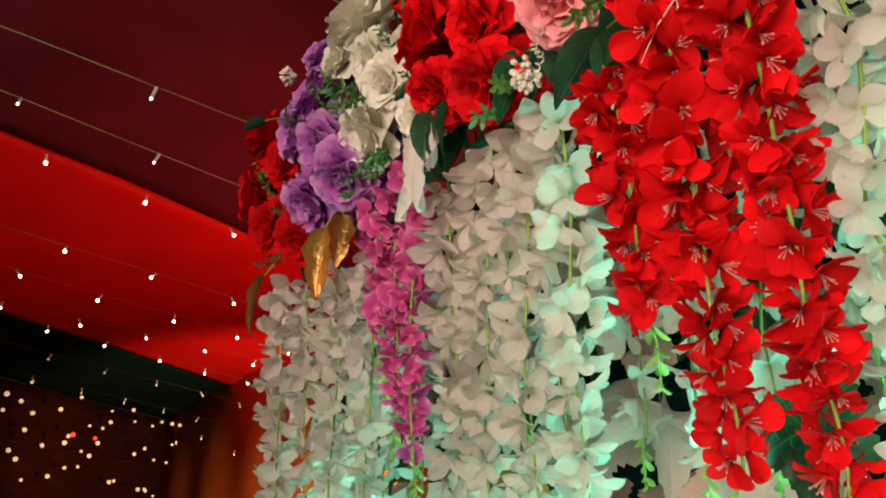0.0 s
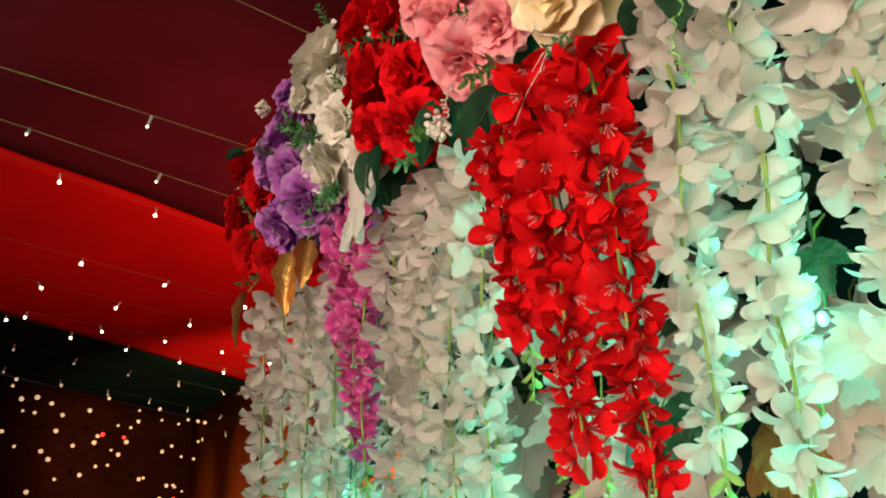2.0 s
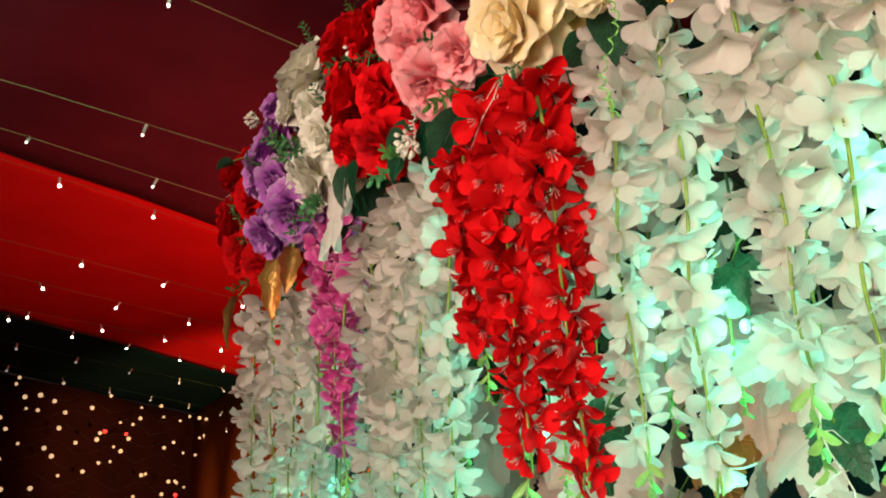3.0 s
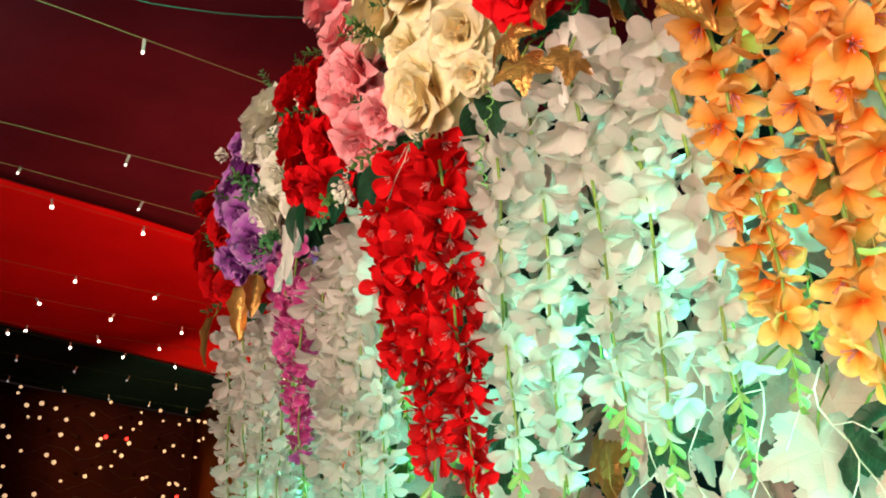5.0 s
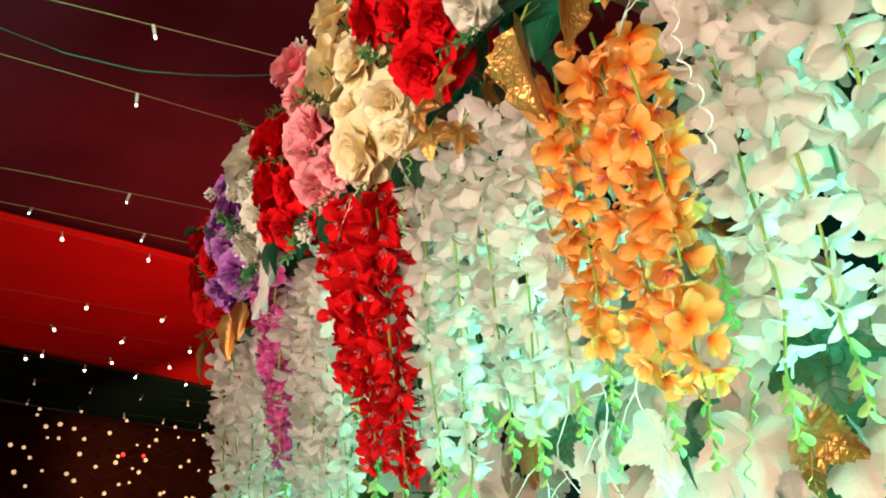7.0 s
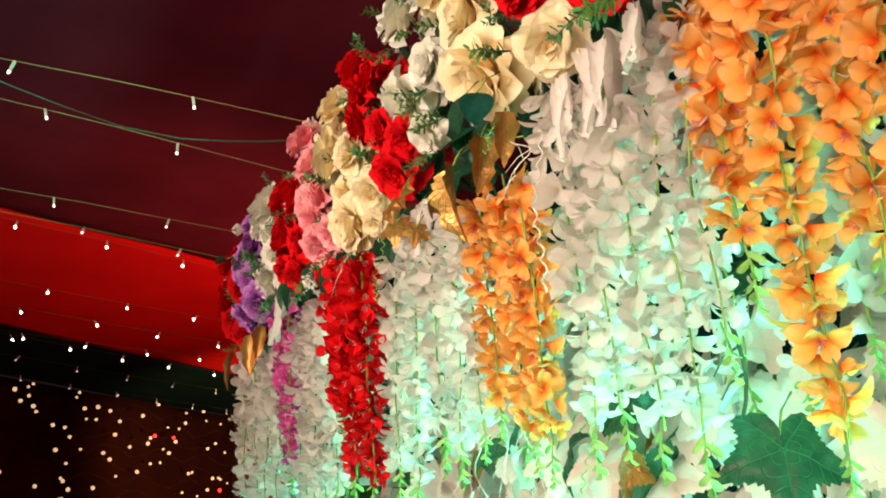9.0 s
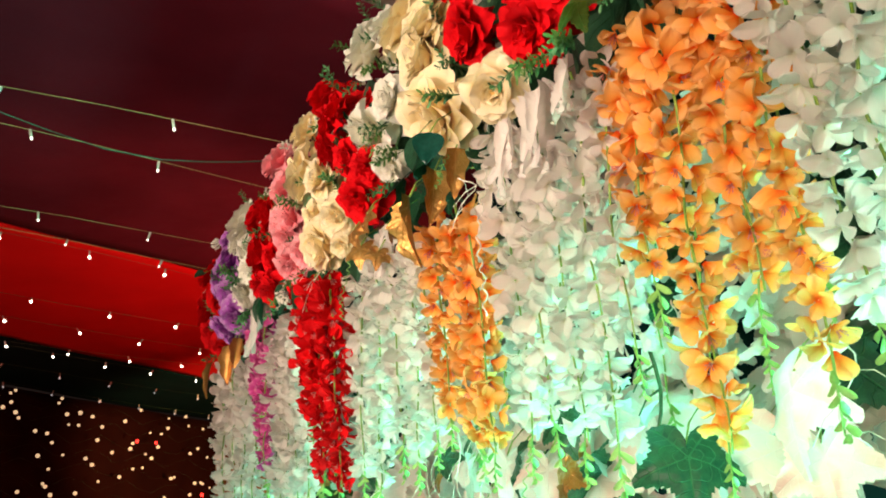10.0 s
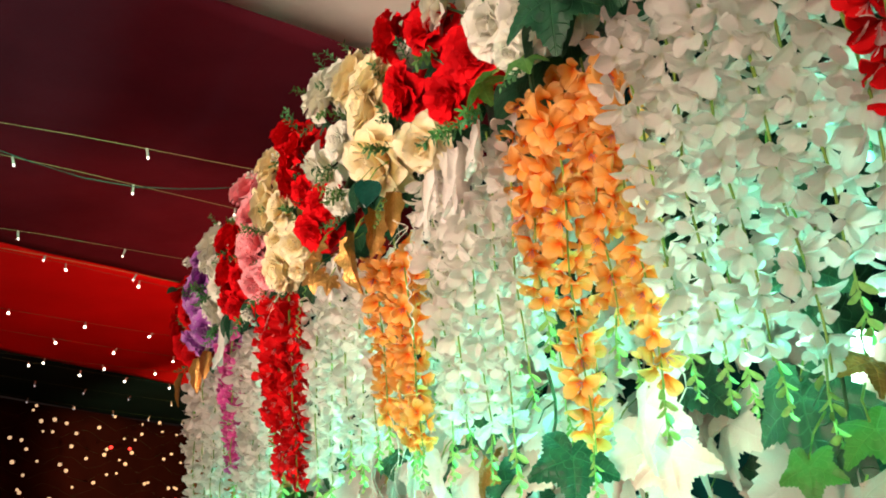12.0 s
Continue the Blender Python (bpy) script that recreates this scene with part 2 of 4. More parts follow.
M = {
    "white": petal_material("white_petal_cloth", [(0.0, (0.80, 0.75, 0.58)), (0.25, (0.91, 0.86, 0.80)), (1.0, (0.93, 0.88, 0.83))], 0.55, vein=0.75, spread=0.06),
    # red hearts are darker, and deepened further for the shade between petals
    "red": petal_material("red_petal_cloth", [(0.0, (0.22, 0.001, 0.003)), (0.3, (0.64, 0.003, 0.005)), (1.0, (0.80, 0.006, 0.010))], 0.28, spread=0.2),
    "orange": petal_material("orange_petal_cloth", [(0.0, (0.88, 0.10, 0.012)), (0.22, (0.93, 0.27, 0.03)), (0.5, (0.96, 0.46, 0.09)), (1.0, (0.97, 0.60, 0.23))], 0.45, vein=0.4),
    "magenta": petal_material("magenta_petal_cloth", [(0.0, (0.80, 0.30, 0.45)), (0.3, (0.58, 0.05, 0.27)), (0.75, (0.68, 0.10, 0.36)), (1.0, (0.82, 0.30, 0.54))], 0.3),
    "rose_red": petal_material("red_rose_cloth", [(0.0, (0.36, 0.001, 0.004)), (0.5, (0.66, 0.002, 0.006)), (1.0, (0.80, 0.004, 0.010))], 0.2, vein=0.45),
    "rose_dark": petal_material("dark_red_rose_cloth", [(0.0, (0.36, 0.002, 0.005)), (1.0, (0.78, 0.004, 0.008))], 0.25, vein=0.8),
    "rose_pink": petal_material("pink_rose_cloth", [(0.0, (0.86, 0.12, 0.17)), (0.5, (0.95, 0.31, 0.35)), (1.0, (0.96, 0.46, 0.49))], 0.25, vein=0.45),
    "rose_cream": petal_material("cream_rose_cloth", [(0.0, (0.92, 0.60, 0.20)), (0.5, (0.95, 0.82, 0.48)), (1.0, (0.96, 0.89, 0.64))], 0.32, vein=0.45),
    "rose_white": petal_material("white_rose_cloth", [(0.0, (0.80, 0.74, 0.48)), (0.5, (0.88, 0.87, 0.74)), (1.0, (0.90, 0.89, 0.81))], 0.34, vein=0.45),
    "rose_purple": petal_material("purple_rose_cloth", [(0.0, (0.20, 0.025, 0.23)), (0.5, (0.40, 0.08, 0.44)), (0.8, (0.47, 0.13, 0.52)), (1.0, (0.56, 0.30, 0.58))], 0.2, vein=0.45),
    "leaf_green": leaf_material("green_cloth_leaf", (0.006, 0.042, 0.022), (0.07, 0.22, 0.09), rough=0.36, through_light=0.35, vein=1.0),
    "leaf_light": leaf_material("light_green_cloth_leaf", (0.06, 0.19, 0.03), (0.16, 0.36, 0.08), through_light=0.2),
    "leaf_gold": leaf_material("gold_foil_leaf", (0.50, 0.24, 0.06), (0.88, 0.54, 0.19), metal=0.9, rough=0.32, through_light=0, vein=0.9),
    "leaf_white": leaf_material("white_cloth_leaf", (0.70, 0.66, 0.60), (0.82, 0.79, 0.74), rough=0.6, through_light=0.4, vein=0.4),
    "leaf_pink": leaf_material("pink_cloth_leaf", (0.76, 0.50, 0.44), (0.82, 0.62, 0.56), rough=0.6, through_light=0.35, vein=0.4),
    "stem": plain("green_plastic_stem", (0.20, 0.33, 0.05), 0.45),
    "stem_dark": plain("dark_green_plastic_stem", (0.03, 0.09, 0.03), 0.45),
    "bud": plain("light_green_plastic_bud", (0.22, 0.50, 0.12), 0.5),
    "sprig": plain("green_plastic_sprig", (0.05, 0.20, 0.06), 0.5),
    "berry": plain("white_plastic_berry", (0.72, 0.70, 0.60), 0.4),
    "stamen": plain("pale_pink_stamen", (0.66, 0.22, 0.20), 0.5),
    "wire": plain("yellow_green_wire", (0.26, 0.19, 0.07), 0.6),
    "wire_green": plain("green_wire", (0.012, 0.085, 0.055), 0.5),
    "bulb_shell": plain("clear_plastic_bulb", (0.60, 0.62, 0.52), 0.25),
    "bulb_glow": plain("lit_bulb_tip", (1.0, 0.9, 0.75), 0.3, 0, 9.0, (1.0, 0.88, 0.70)),
    "bulb_near": plain("lit_near_bulb_tip", (1.0, 0.9, 0.75), 0.3, 0, 3.0, (1.0, 0.90, 0.74)),
    "bulb_dim": plain("dimly_lit_bulb_tip", (0.8, 0.8, 0.75), 0.3, 0, 0.35, (0.85, 0.9, 0.9)),
    "bulb_gold": plain("lit_golden_bulb", (1.0, 0.7, 0.35), 0.3, 0, 0.85, (1.0, 0.62, 0.34)),
    "bulb_red": plain("lit_red_bulb", (1.0, 0.05, 0.03), 0.3, 0, 4.0, (1.0, 0.03, 0.02)),
    "ribbon": petal_material("white_ribbon_cloth", [(0.0, (0.76, 0.72, 0.66)), (1.0, (0.82, 0.78, 0.74))], 0.4),
    "maroon": cloth_material("maroon_tent_cloth", (0.074, 0.005, 0.012), (0.108, 0.008, 0.017)),
    "red_cloth": cloth_material("red_tent_cloth", (0.55, 0.004, 0.004), (0.66, 0.006, 0.006)),
    "green_cloth": cloth_material("dark_green_tent_cloth", (0.0015, 0.016, 0.016), (0.003, 0.025, 0.024)),
    "orange_cloth": cloth_material("orange_tent_cloth", (0.50, 0.12, 0.015), (0.62, 0.17, 0.03)),
    "brown_cloth": cloth_material("brown_red_tent_cloth", (0.024, 0.0045, 0.003), (0.040, 0.008, 0.0045)),
    "cream_cloth": cloth_material("cream_tent_cloth", (0.60, 0.50, 0.42), (0.72, 0.62, 0.54)),
    "carpet": cloth_material("red_carpet", (0.18, 0.012, 0.012), (0.26, 0.02, 0.02), 8.0),
    "metal": plain("black_painted_metal", (0.03, 0.03, 0.03), 0.5, 0.6),
    "capsule": plain("mint_fill_capsule", (0.4, 1.0, 0.75), 0.3, 0, 1.2, (0.2, 1.0, 0.7)),
    "lens": plain("lit_lamp_lens", (0.7, 1.0, 0.85), 0.2, 0, 10.0, (0.55, 1.0, 0.80)),
}

# ---- helpers for things ----


def mesh_of(name, bm, mat, smooth=True):
    me = bpy.data.meshes.new(name)
    bm.to_mesh(me)
    bm.free()
    me.materials.append(mat)
    if smooth:
        me.polygons.foreach_set("use_smooth", [True] * len(me.polygons))
    return me


def part(name, data, parent, m=None, mat=None, label=""):
    """Links one mesh (or a bmesh with its material) as a part under a thing or a part."""
    if isinstance(data, bmesh.types.BMesh):
        data = mesh_of(name, data, mat)
    ob = new(name, data)
    ob.parent = parent
    if m is not None:
        ob.matrix_basis = m
    return tagged(ob, label=label)


def thing(name, m, label, category, group="", kind=""):
    ob = new(name)
    ob.empty_display_size = 0.02
    ob.matrix_basis = m
    return tagged(ob, label, category, group, kind)


def sheet(bm, m, length, shape, rows=5, cols=4, cup=0.0, curl=0.0, ruffle=0.0, twist=0.0, seed=0.0, start=0.0, blunt=0.0):
    """A petal or leaf: grows along y from the origin of m; shape(v) is its half width; cup raises the rims, curl bends the tip up; blunt rounds off a broad end."""
    uv = bm.loops.layers.uv.verify()
    grid, values = [], []
    for i in range(rows + 1):
        v = math.sin(0.5 * math.pi * i / rows)
        w = shape(v)
        line = []
        for j in range(cols + 1):
            a = 2 * j / cols - 1
            z = cup * a * a * w + curl * v * v * length + ruffle * math.sin(5 * a + 7 * v + seed) * v * length
            x = a * w + twist * v * v * length
            y = v * length * (1 - blunt * abs(a) ** 2.4 * v ** 3) + start
            vert = bm.verts.new(m @ Vector((x, y, z)))
            line.append((vert, (a, v)))
        grid.append(line)
    for i in range(rows):
        for j in range(cols):
            corners = (grid[i][j], grid[i][j + 1], grid[i + 1][j + 1], grid[i + 1][j])
            face = bm.faces.new([c[0] for c in corners])
            for loop, c in zip(face.loops, corners):
                loop[uv].uv = c[1]


def rounded(width, neck=0.25):
    """Half width of a petal that is narrow at its root and round at its end."""
    def half(v):
        t = min(1.0, v / 0.55)
        grow = neck + (1 - neck) * t * t * (3 - 2 * t)
        x = max(0.0, (v - 0.58) / 0.42)
        return width * max(0.02, grow * math.sqrt(max(0.0, 1 - x * x)))

    return half


def tube(bm, points, radius, sides=5, taper=1.0):
    rings = []
    for i, p in enumerate(points):
        way = (points[min(i + 1, len(points) - 1)] - points[max(i - 1, 0)]).normalized()
        side = way.orthogonal().normalized()
        other = way.cross(side)
        r = radius * (1 + (taper - 1) * i / max(1, len(points) - 1))
        rings.append([bm.verts.new(p + side * (r * math.cos(2 * math.pi * k / sides)) + other * (r * math.sin(2 * math.pi * k / sides))) for k in range(sides)])
    for a, b in zip(rings, rings[1:]):
        for k in range(sides):
            bm.faces.new((a[k], a[(k + 1) % sides], b[(k + 1) % sides], b[k]))
    bm.faces.new(rings[0][::-1])
    bm.faces.new(rings[-1])


def ball(bm, m, r, stretch=1.0):
    bmesh.ops.create_icosphere(bm, subdivisions=2, radius=r, matrix=m @ Matrix.Diagonal((1, 1, stretch, 1)))


def aim(place, way, spin=0.0, size=1.0):
    """A pose whose z axis points along way."""
    turn = Vector(way).to_track_quat("Z", "Y").to_matrix().to_4x4()
    return Matrix.Translation(place) @ turn @ pose(0, 0, 0, 0, 0, spin) @ Matrix.Diagonal((size, size, size, 1))


rng = random.Random(7)


def spatula(width, neck=0.22, widest=0.64):
    """Half width of a broad petal that swells from a narrow claw to a round end."""
    def half(v):
        t = min(1.0, v / widest)
        grow = neck + (1 - neck) * t * t * (3 - 2 * t)
        x = max(0.0, (v - widest) / (1 - widest))
        return width * max(0.02, grow * max(0.0, 1 - x ** 2.3) ** 0.5)

    return half


# petals, length, half width, lift, least and most curl of each kind of small flower
FLORET = {"white": (5, 0.0315, 0.0110, 54, -0.6, 0.0), "magenta": (5, 0.022, 0.0112, 30, -0.4, 0.0),
          "orange": (5, 0.0295, 0.0116, 50, -0.6, 0.05), "red": (5, 0.0325, 0.0118, 44, -0.5, 0.0)}


def floret(kind, seed):
    """One small cloth flower with round spoon-shaped petals, opening along +z, about 6 cm across."""
    r = random.Random(seed)
    bm = bmesh.new()
    count, length, width, lift, low, high = FLORET[kind]
    for k in range(count):
        turn = 360 * k / count + r.uniform(-16, 16)
        up = lift + r.uniform(-26, 26)
        size = r.uniform(0.72, 1.14)
        m = pose(0, 0, 0, 0, 0, turn) @ pose(0, 0, 0, up, r.uniform(-20, 20), 0)
        sheet(bm, m, length * size, spatula(width * size * r.uniform(0.88, 1.1)), 8, 6, cup=r.uniform(-0.3, 0.75), curl=r.uniform(low, high),
              ruffle=0.085 if kind == "orange" else 0.05, twist=r.uniform(-0.14, 0.14), seed=r.uniform(0, 6), start=0.001)
    bmesh.ops.remove_doubles(bm, verts=bm.verts, dist=0.0002)
    return mesh_of("floret", bm, M[kind])


def stamens(seed):
    r = random.Random(seed)
    bm = bmesh.new()
    for k in range(6):
        a = 2 * math.pi * k / 6 + r.uniform(-0.3, 0.3)
        end = Vector((0.0050 * math.cos(a), 0.0050 * math.sin(a), 0.017 * r.uniform(0.8, 1.2)))
        tube(bm, [Vector((0, 0, 0.002)), end * 0.6 + Vector((0, 0, 0.002)), end], 0.0006, 4)
        ball(bm, Matrix.Translation(end), 0.0010)
    return mesh_of("stamen_tuft", bm, M["stamen"])


FLORETS = {k: [floret(k, 11 * i + len(k)) for i in range(9)] for k in ("white", "red", "orange", "magenta")}
STAMENS = [stamens(i) for i in range(2)]


def bud_sprig(seed):
    """The green end of a strand with small oval buds."""
    r = random.Random(seed)
    bm = bmesh.new()
    points = [Vector((0, 0, 0)), Vector((0.004, 0.002, -0.025)), Vector((0.003, 0.004, -0.055))]
    tube(bm, points, 0.0011, 5, 0.7)
    for k in range(9):
        z = -0.012 - 0.0052 * k
        a = 2.4 * k
        out = Vector((math.cos(a), math.sin(a), -0.9)).normalized()
        sheet(bm, aim(Vector((0.003, 0.002, z)), out, r.uniform(0, 90)) @ pose(0, 0, 0, 90, 0, 0), 0.016 * (1 - 0.05 * k), rounded(0.0032, 0.5), 4, 2, cup=0.7)
    return mesh_of("bud_sprig", bm, M["bud"])


BUDS = [bud_sprig(i) for i in range(3)]

LABELS = {
    "white": ("hanging strand of creamy white cloth wisteria flowers", "wisteria strand"),
    "red": ("hanging strand of bright red cloth flowers with pale stamens", "flower strand"),
    "orange": ("hanging strand of orange cloth flowers on green stem", "flower strand"),
    "magenta": ("hanging strand of small magenta cloth hydrangea florets", "flower strand"),
}


def strand(kind, s, d, top, bottom, half=0.035, size=1.0, step=0.0094, buds=True):
    """A hanging strand: stem, cloth florets all round it and green buds at its end."""
    ob = thing(kind + "_flower_strand", WALL @ pose(s, d, top), *LABELS[kind], group="hanging flower strands")
    length = top - bottom
    bend = rng.uniform(0, 6)
    n = max(4, int(length / 0.04))

    def centre(h):
        return Vector((0.006 * math.sin(bend + 9 * h), 0.006 * math.cos(bend + 7 * h), -h))

    # most stems lie on the hall side of their flowers and weave in and out of the petals
    lean = rng.choice((0.15, 0.3, 0.5, 0.7) if kind != "red" else (0.1, 0.3)) * half / 0.035
    side = Vector((0.82, 0.57, 0))

    def along(h):
        show = min(1.0, h / 0.05, max(0.0, length - h) / 0.04)
        return centre(h) + side * (lean * show) * (0.018 + 0.014 * math.sin(bend + 38 * h) + 0.005 * math.sin(3 * bend + 67 * h)) + Vector((0.004 * math.sin(2 * bend + 23 * h), 0, 0))

    bm = bmesh.new()
    tube(bm, [along(length * i / (4 * n)) for i in range(4 * n + 1)], 0.0019, 6, 0.6)
    part("stem", bm, ob, mat=M["stem"], label="green plastic stem")
    h, a = 0.004, rng.uniform(0, 6)
    while h < length - 0.012:
        t = h / length
        a += 2.4 + rng.uniform(-0.45, 0.45)
        reach = half * (0.42 + 0.22 * math.sin(math.pi * min(1, t * 1.3 + 0.15)) - 0.12 * t) * rng.uniform(0.7, 1.15)
        out = Vector((math.cos(a), math.sin(a), 0))
        way = out + Vector((rng.uniform(-0.3, 0.3), rng.uniform(-0.3, 0.3), -rng.uniform(0.4, 1.9)))
        scale = size * rng.uniform(0.82, 1.12) * (1.05 - 0.32 * t) * half / 0.035
        m = aim(centre(h) + out * reach * 0.75, way, rng.uniform(0, 360), scale)
        f = part("floret", rng.choice(FLORETS[kind]), ob, m)
        if kind == "red" or (kind == "orange" and rng.random() < 0.4):
            part("stamen_tuft", rng.choice(STAMENS), f, label="pale pink stamens")
        h += step * rng.uniform(0.75, 1.25) * (half / 0.035)
    if buds:
        part("bud_sprig", rng.choice(BUDS), ob, Matrix.Translation(centre(length - 0.012)) @ pose(0, 0, 0, 0, 0, rng.uniform(0, 360)) @ Matrix.Scale(rng.uniform(0.95, 1.25), 4), label="light green bud tip")
    return ob


# how much the rims of each kind of rose are ruffled
RUFFLE = {"rose_pink": 0.42, "rose_red": 0.4, "rose_dark": 0.35, "rose_purple": 0.36, "rose_cream": 0.14, "rose_white": 0.26}


def rose_petal(seed, outer, wavy):
    r = random.Random(seed)
    bm = bmesh.new()
    length = 1.0 if outer else 0.8
    def half(v):
        x = max(0.0, (v - 0.55) / 0.45)
        return 0.58 * (0.34 + 0.66 * math.sin(0.5 * math.pi * min(1, v / 0.65)) ** 1.1) * max(0.0, 1 - x ** 2.5) ** 0.48 + 0.01

    sheet(bm, Matrix.Identity(4), length, half, 12, 12, cup=0.42, curl=0.12, seed=r.uniform(0, 6))
    phase = r.uniform(0, 6)
    for vert in bm.verts:  # the rim rolls back and waves
        v = vert.co.y / length
        wave = noise.noise(vert.co * 3.2 + Vector((seed * 1.7, 0, 0)))
        if v > 0.5:
            k = v - 0.5
            vert.co.z += -(1.5 if outer else 0.5) * k * k + wavy * k * (0.5 * math.sin(8.5 * vert.co.x + phase) + 0.22 * math.sin(19 * vert.co.x + 2.3 * phase)) + (0.06 + 0.4 * wavy) * k * wave
            vert.co.y += 0.10 * k * math.sin(11 * vert.co.x + 2 * phase)
        vert.co.z += 0.03 * wave
    return bm


def rose_core(seed):
    """The closed bud in the middle of a rose, wound in a spiral."""
    bm = bmesh.new()
    rows = []
    for i in range(9):
        h = i / 8
        rows.append([])
        for k in range(14):
            a = 2 * math.pi * k / 14
            r = 0.17 * (0.45 + 0.9 * h - 0.55 * h * h) * (1 + 0.16 * math.sin(a + 5 * h + seed)) * (1 if i < 8 else 0.55)
            rows[-1].append(bm.verts.new((r * math.cos(a + 2.2 * h), r * math.sin(a + 2.2 * h), -0.25 + 0.72 * h - (0.10 if i == 8 else 0))))
    uv = bm.loops.layers.uv.verify()
    for i in range(8):
        for k in range(14):
            f = bm.faces.new((rows[i][k], rows[i][(k + 1) % 14], rows[i + 1][(k + 1) % 14], rows[i + 1][k]))
            for loop in f.loops:
                loop[uv].uv = (0.3 * math.sin(k), 0.15 + 0.05 * i)
    bm.faces.new(rows[-1])
    bm.faces.new(rows[0][::-1])
    return bm


ROSES = {}


def rose_meshes(kind):
    if kind not in ROSES:
        ROSES[kind] = ([mesh_of("rose_head", rose_core(i + 1), M[kind]) for i in range(3)],
                       [mesh_of("petal", rose_petal(i + 50, True, RUFFLE[kind]), M[kind]) for i in range(4)],
                       [mesh_of("petal", rose_petal(i + 80, False, RUFFLE[kind]), M[kind]) for i in range(3)])
    return ROSES[kind]


# count, lift in degrees, size and height of each ring of petals
RINGS = ((3, 86, 0.58, 0.12, 0.09), (4, 78, 0.66, 0.11, 0.15), (5, 66, 0.74, 0.06, 0.17), (6, 50, 0.80, 0.0, 0.18), (7, 30, 0.84, -0.08, 0.16), (6, 8, 0.86, -0.16, 0.12))


def rose_head(kind, parent, place, way, radius, rings):
    """A rose of cloth: rolled core and rings of petals that open outwards."""
    cores, outer, inner = rose_meshes(kind)
    head = part("rose_head", rng.choice(cores), parent, aim(place, way, rng.uniform(0, 360), radius))
    for ring, (count, lift, size, low, away) in enumerate(rings):
        for k in range(count):
            turn = 360 * k / count + 31 * ring + rng.uniform(-12, 12)
            z = size * rng.uniform(0.9, 1.1)
            m = pose(0, 0, low, 0, 0, turn) @ Matrix.Translation((0, away, 0)) @ pose(0, 0, 0, lift + rng.uniform(-9, 9), rng.uniform(-10, 10), 0)
            part("petal", rng.choice(inner if len(rings) == 6 and ring < 2 else outer), head, m @ Matrix.Diagonal((z, z, z, 1)))
    return head


def leaf_mesh(name, mat, length, width, lobes=0.0, teeth=0.03, seed=0, fold=0.35):
    """A pointed leaf with toothed rim, or a lobed vine leaf; thin cloth, folded along its midrib."""
    bm = bmesh.new()

    def shape(v):
        w = math.sin(math.pi * min(1, v) ** 0.75) ** 0.8 if v < 1 else 0
        w = w * (1 - lobes * abs(math.sin(2.6 * math.pi * v)) * (1 if v > 0.12 else 0))
        return width * max(0.015, w) + teeth * length * (0.5 if int(v * 16) % 2 else 0) * (1 if 0.05 < v < 0.97 else 0)

    sheet(bm, Matrix.Identity(4), length, shape, 16, 6, cup=fold, curl=-0.22, ruffle=0.02, seed=seed)
    return mesh_of(name, bm, mat)


def vine_leaf_mesh(name, mat, radius, seed=0):
    """A broad five-lobed vine leaf."""
    bm = bmesh.new()
    uv = bm.loops.layers.uv.verify()
    r = random.Random(seed)
    rings, count = 6, 80
    rows = []
    for i in range(rings + 1):
        f = i / rings
        row = []
        for k in range(count):
            a = 2 * math.pi * k / count
            lobe = 0.60 + 0.42 * (1 - abs(math.sin(2.5 * (a - math.pi / 2)))) ** 0.85 * (0.85 + 0.15 * math.sin(a)) + (0.06 * (k % 2) if i == rings else 0)
            notch = 1 - 0.55 * math.exp(-((a - 1.5 * math.pi) / 0.22) ** 2)
            p = radius * f * lobe * notch
            x, y = p * math.cos(a), p * math.sin(a)
            z = -0.45 * p * p / radius + 0.05 * radius * math.sin(5 * a + seed) * f * f + 0.13 * radius * abs(math.sin(2.5 * (a - math.pi / 2))) * f * f + 0.16 * radius * f * noise.noise(Vector((2.2 * math.cos(a) * f, 2.2 * math.sin(a) * f, seed * 3.7)))
            row.append((bm.verts.new((x, y + 0.25 * radius, z)), (0.9 * f * math.sin(2.5 * (a - math.pi / 2)), f * 0.9)))
        rows.append(row)
    for i in range(rings):
        for k in range(count):
            c = (rows[i][k], rows[i][(k + 1) % count], rows[i + 1][(k + 1) % count], rows[i + 1][k])
            face = bm.faces.new([q[0] for q in c])
            for loop, q in zip(face.loops, c):
                loop[uv].uv = q[1]
    bmesh.ops.remove_doubles(bm, verts=bm.verts, dist=0.00005)
    return mesh_of(name, bm, mat)


LEAF = {
    "green": [leaf_mesh("leaf", M["leaf_green"], 0.11, 0.030, 0, 0.02, i) for i in range(3)],
    "gold": [leaf_mesh("leaf", M["leaf_gold"], 0.10, 0.024, 0.25, 0.03, i, 0.6) for i in range(3)],
}
VINE = {c: [vine_leaf_mesh("leaf", M["leaf_" + c], 0.062, i) for i in range(3)] for c in ("green", "light", "gold", "white", "pink")}
FOIL = [leaf_mesh("leaf", M["leaf_gold"], 0.115, 0.033, 0.35, 0.05, i, 0.9) for i in range(3)]


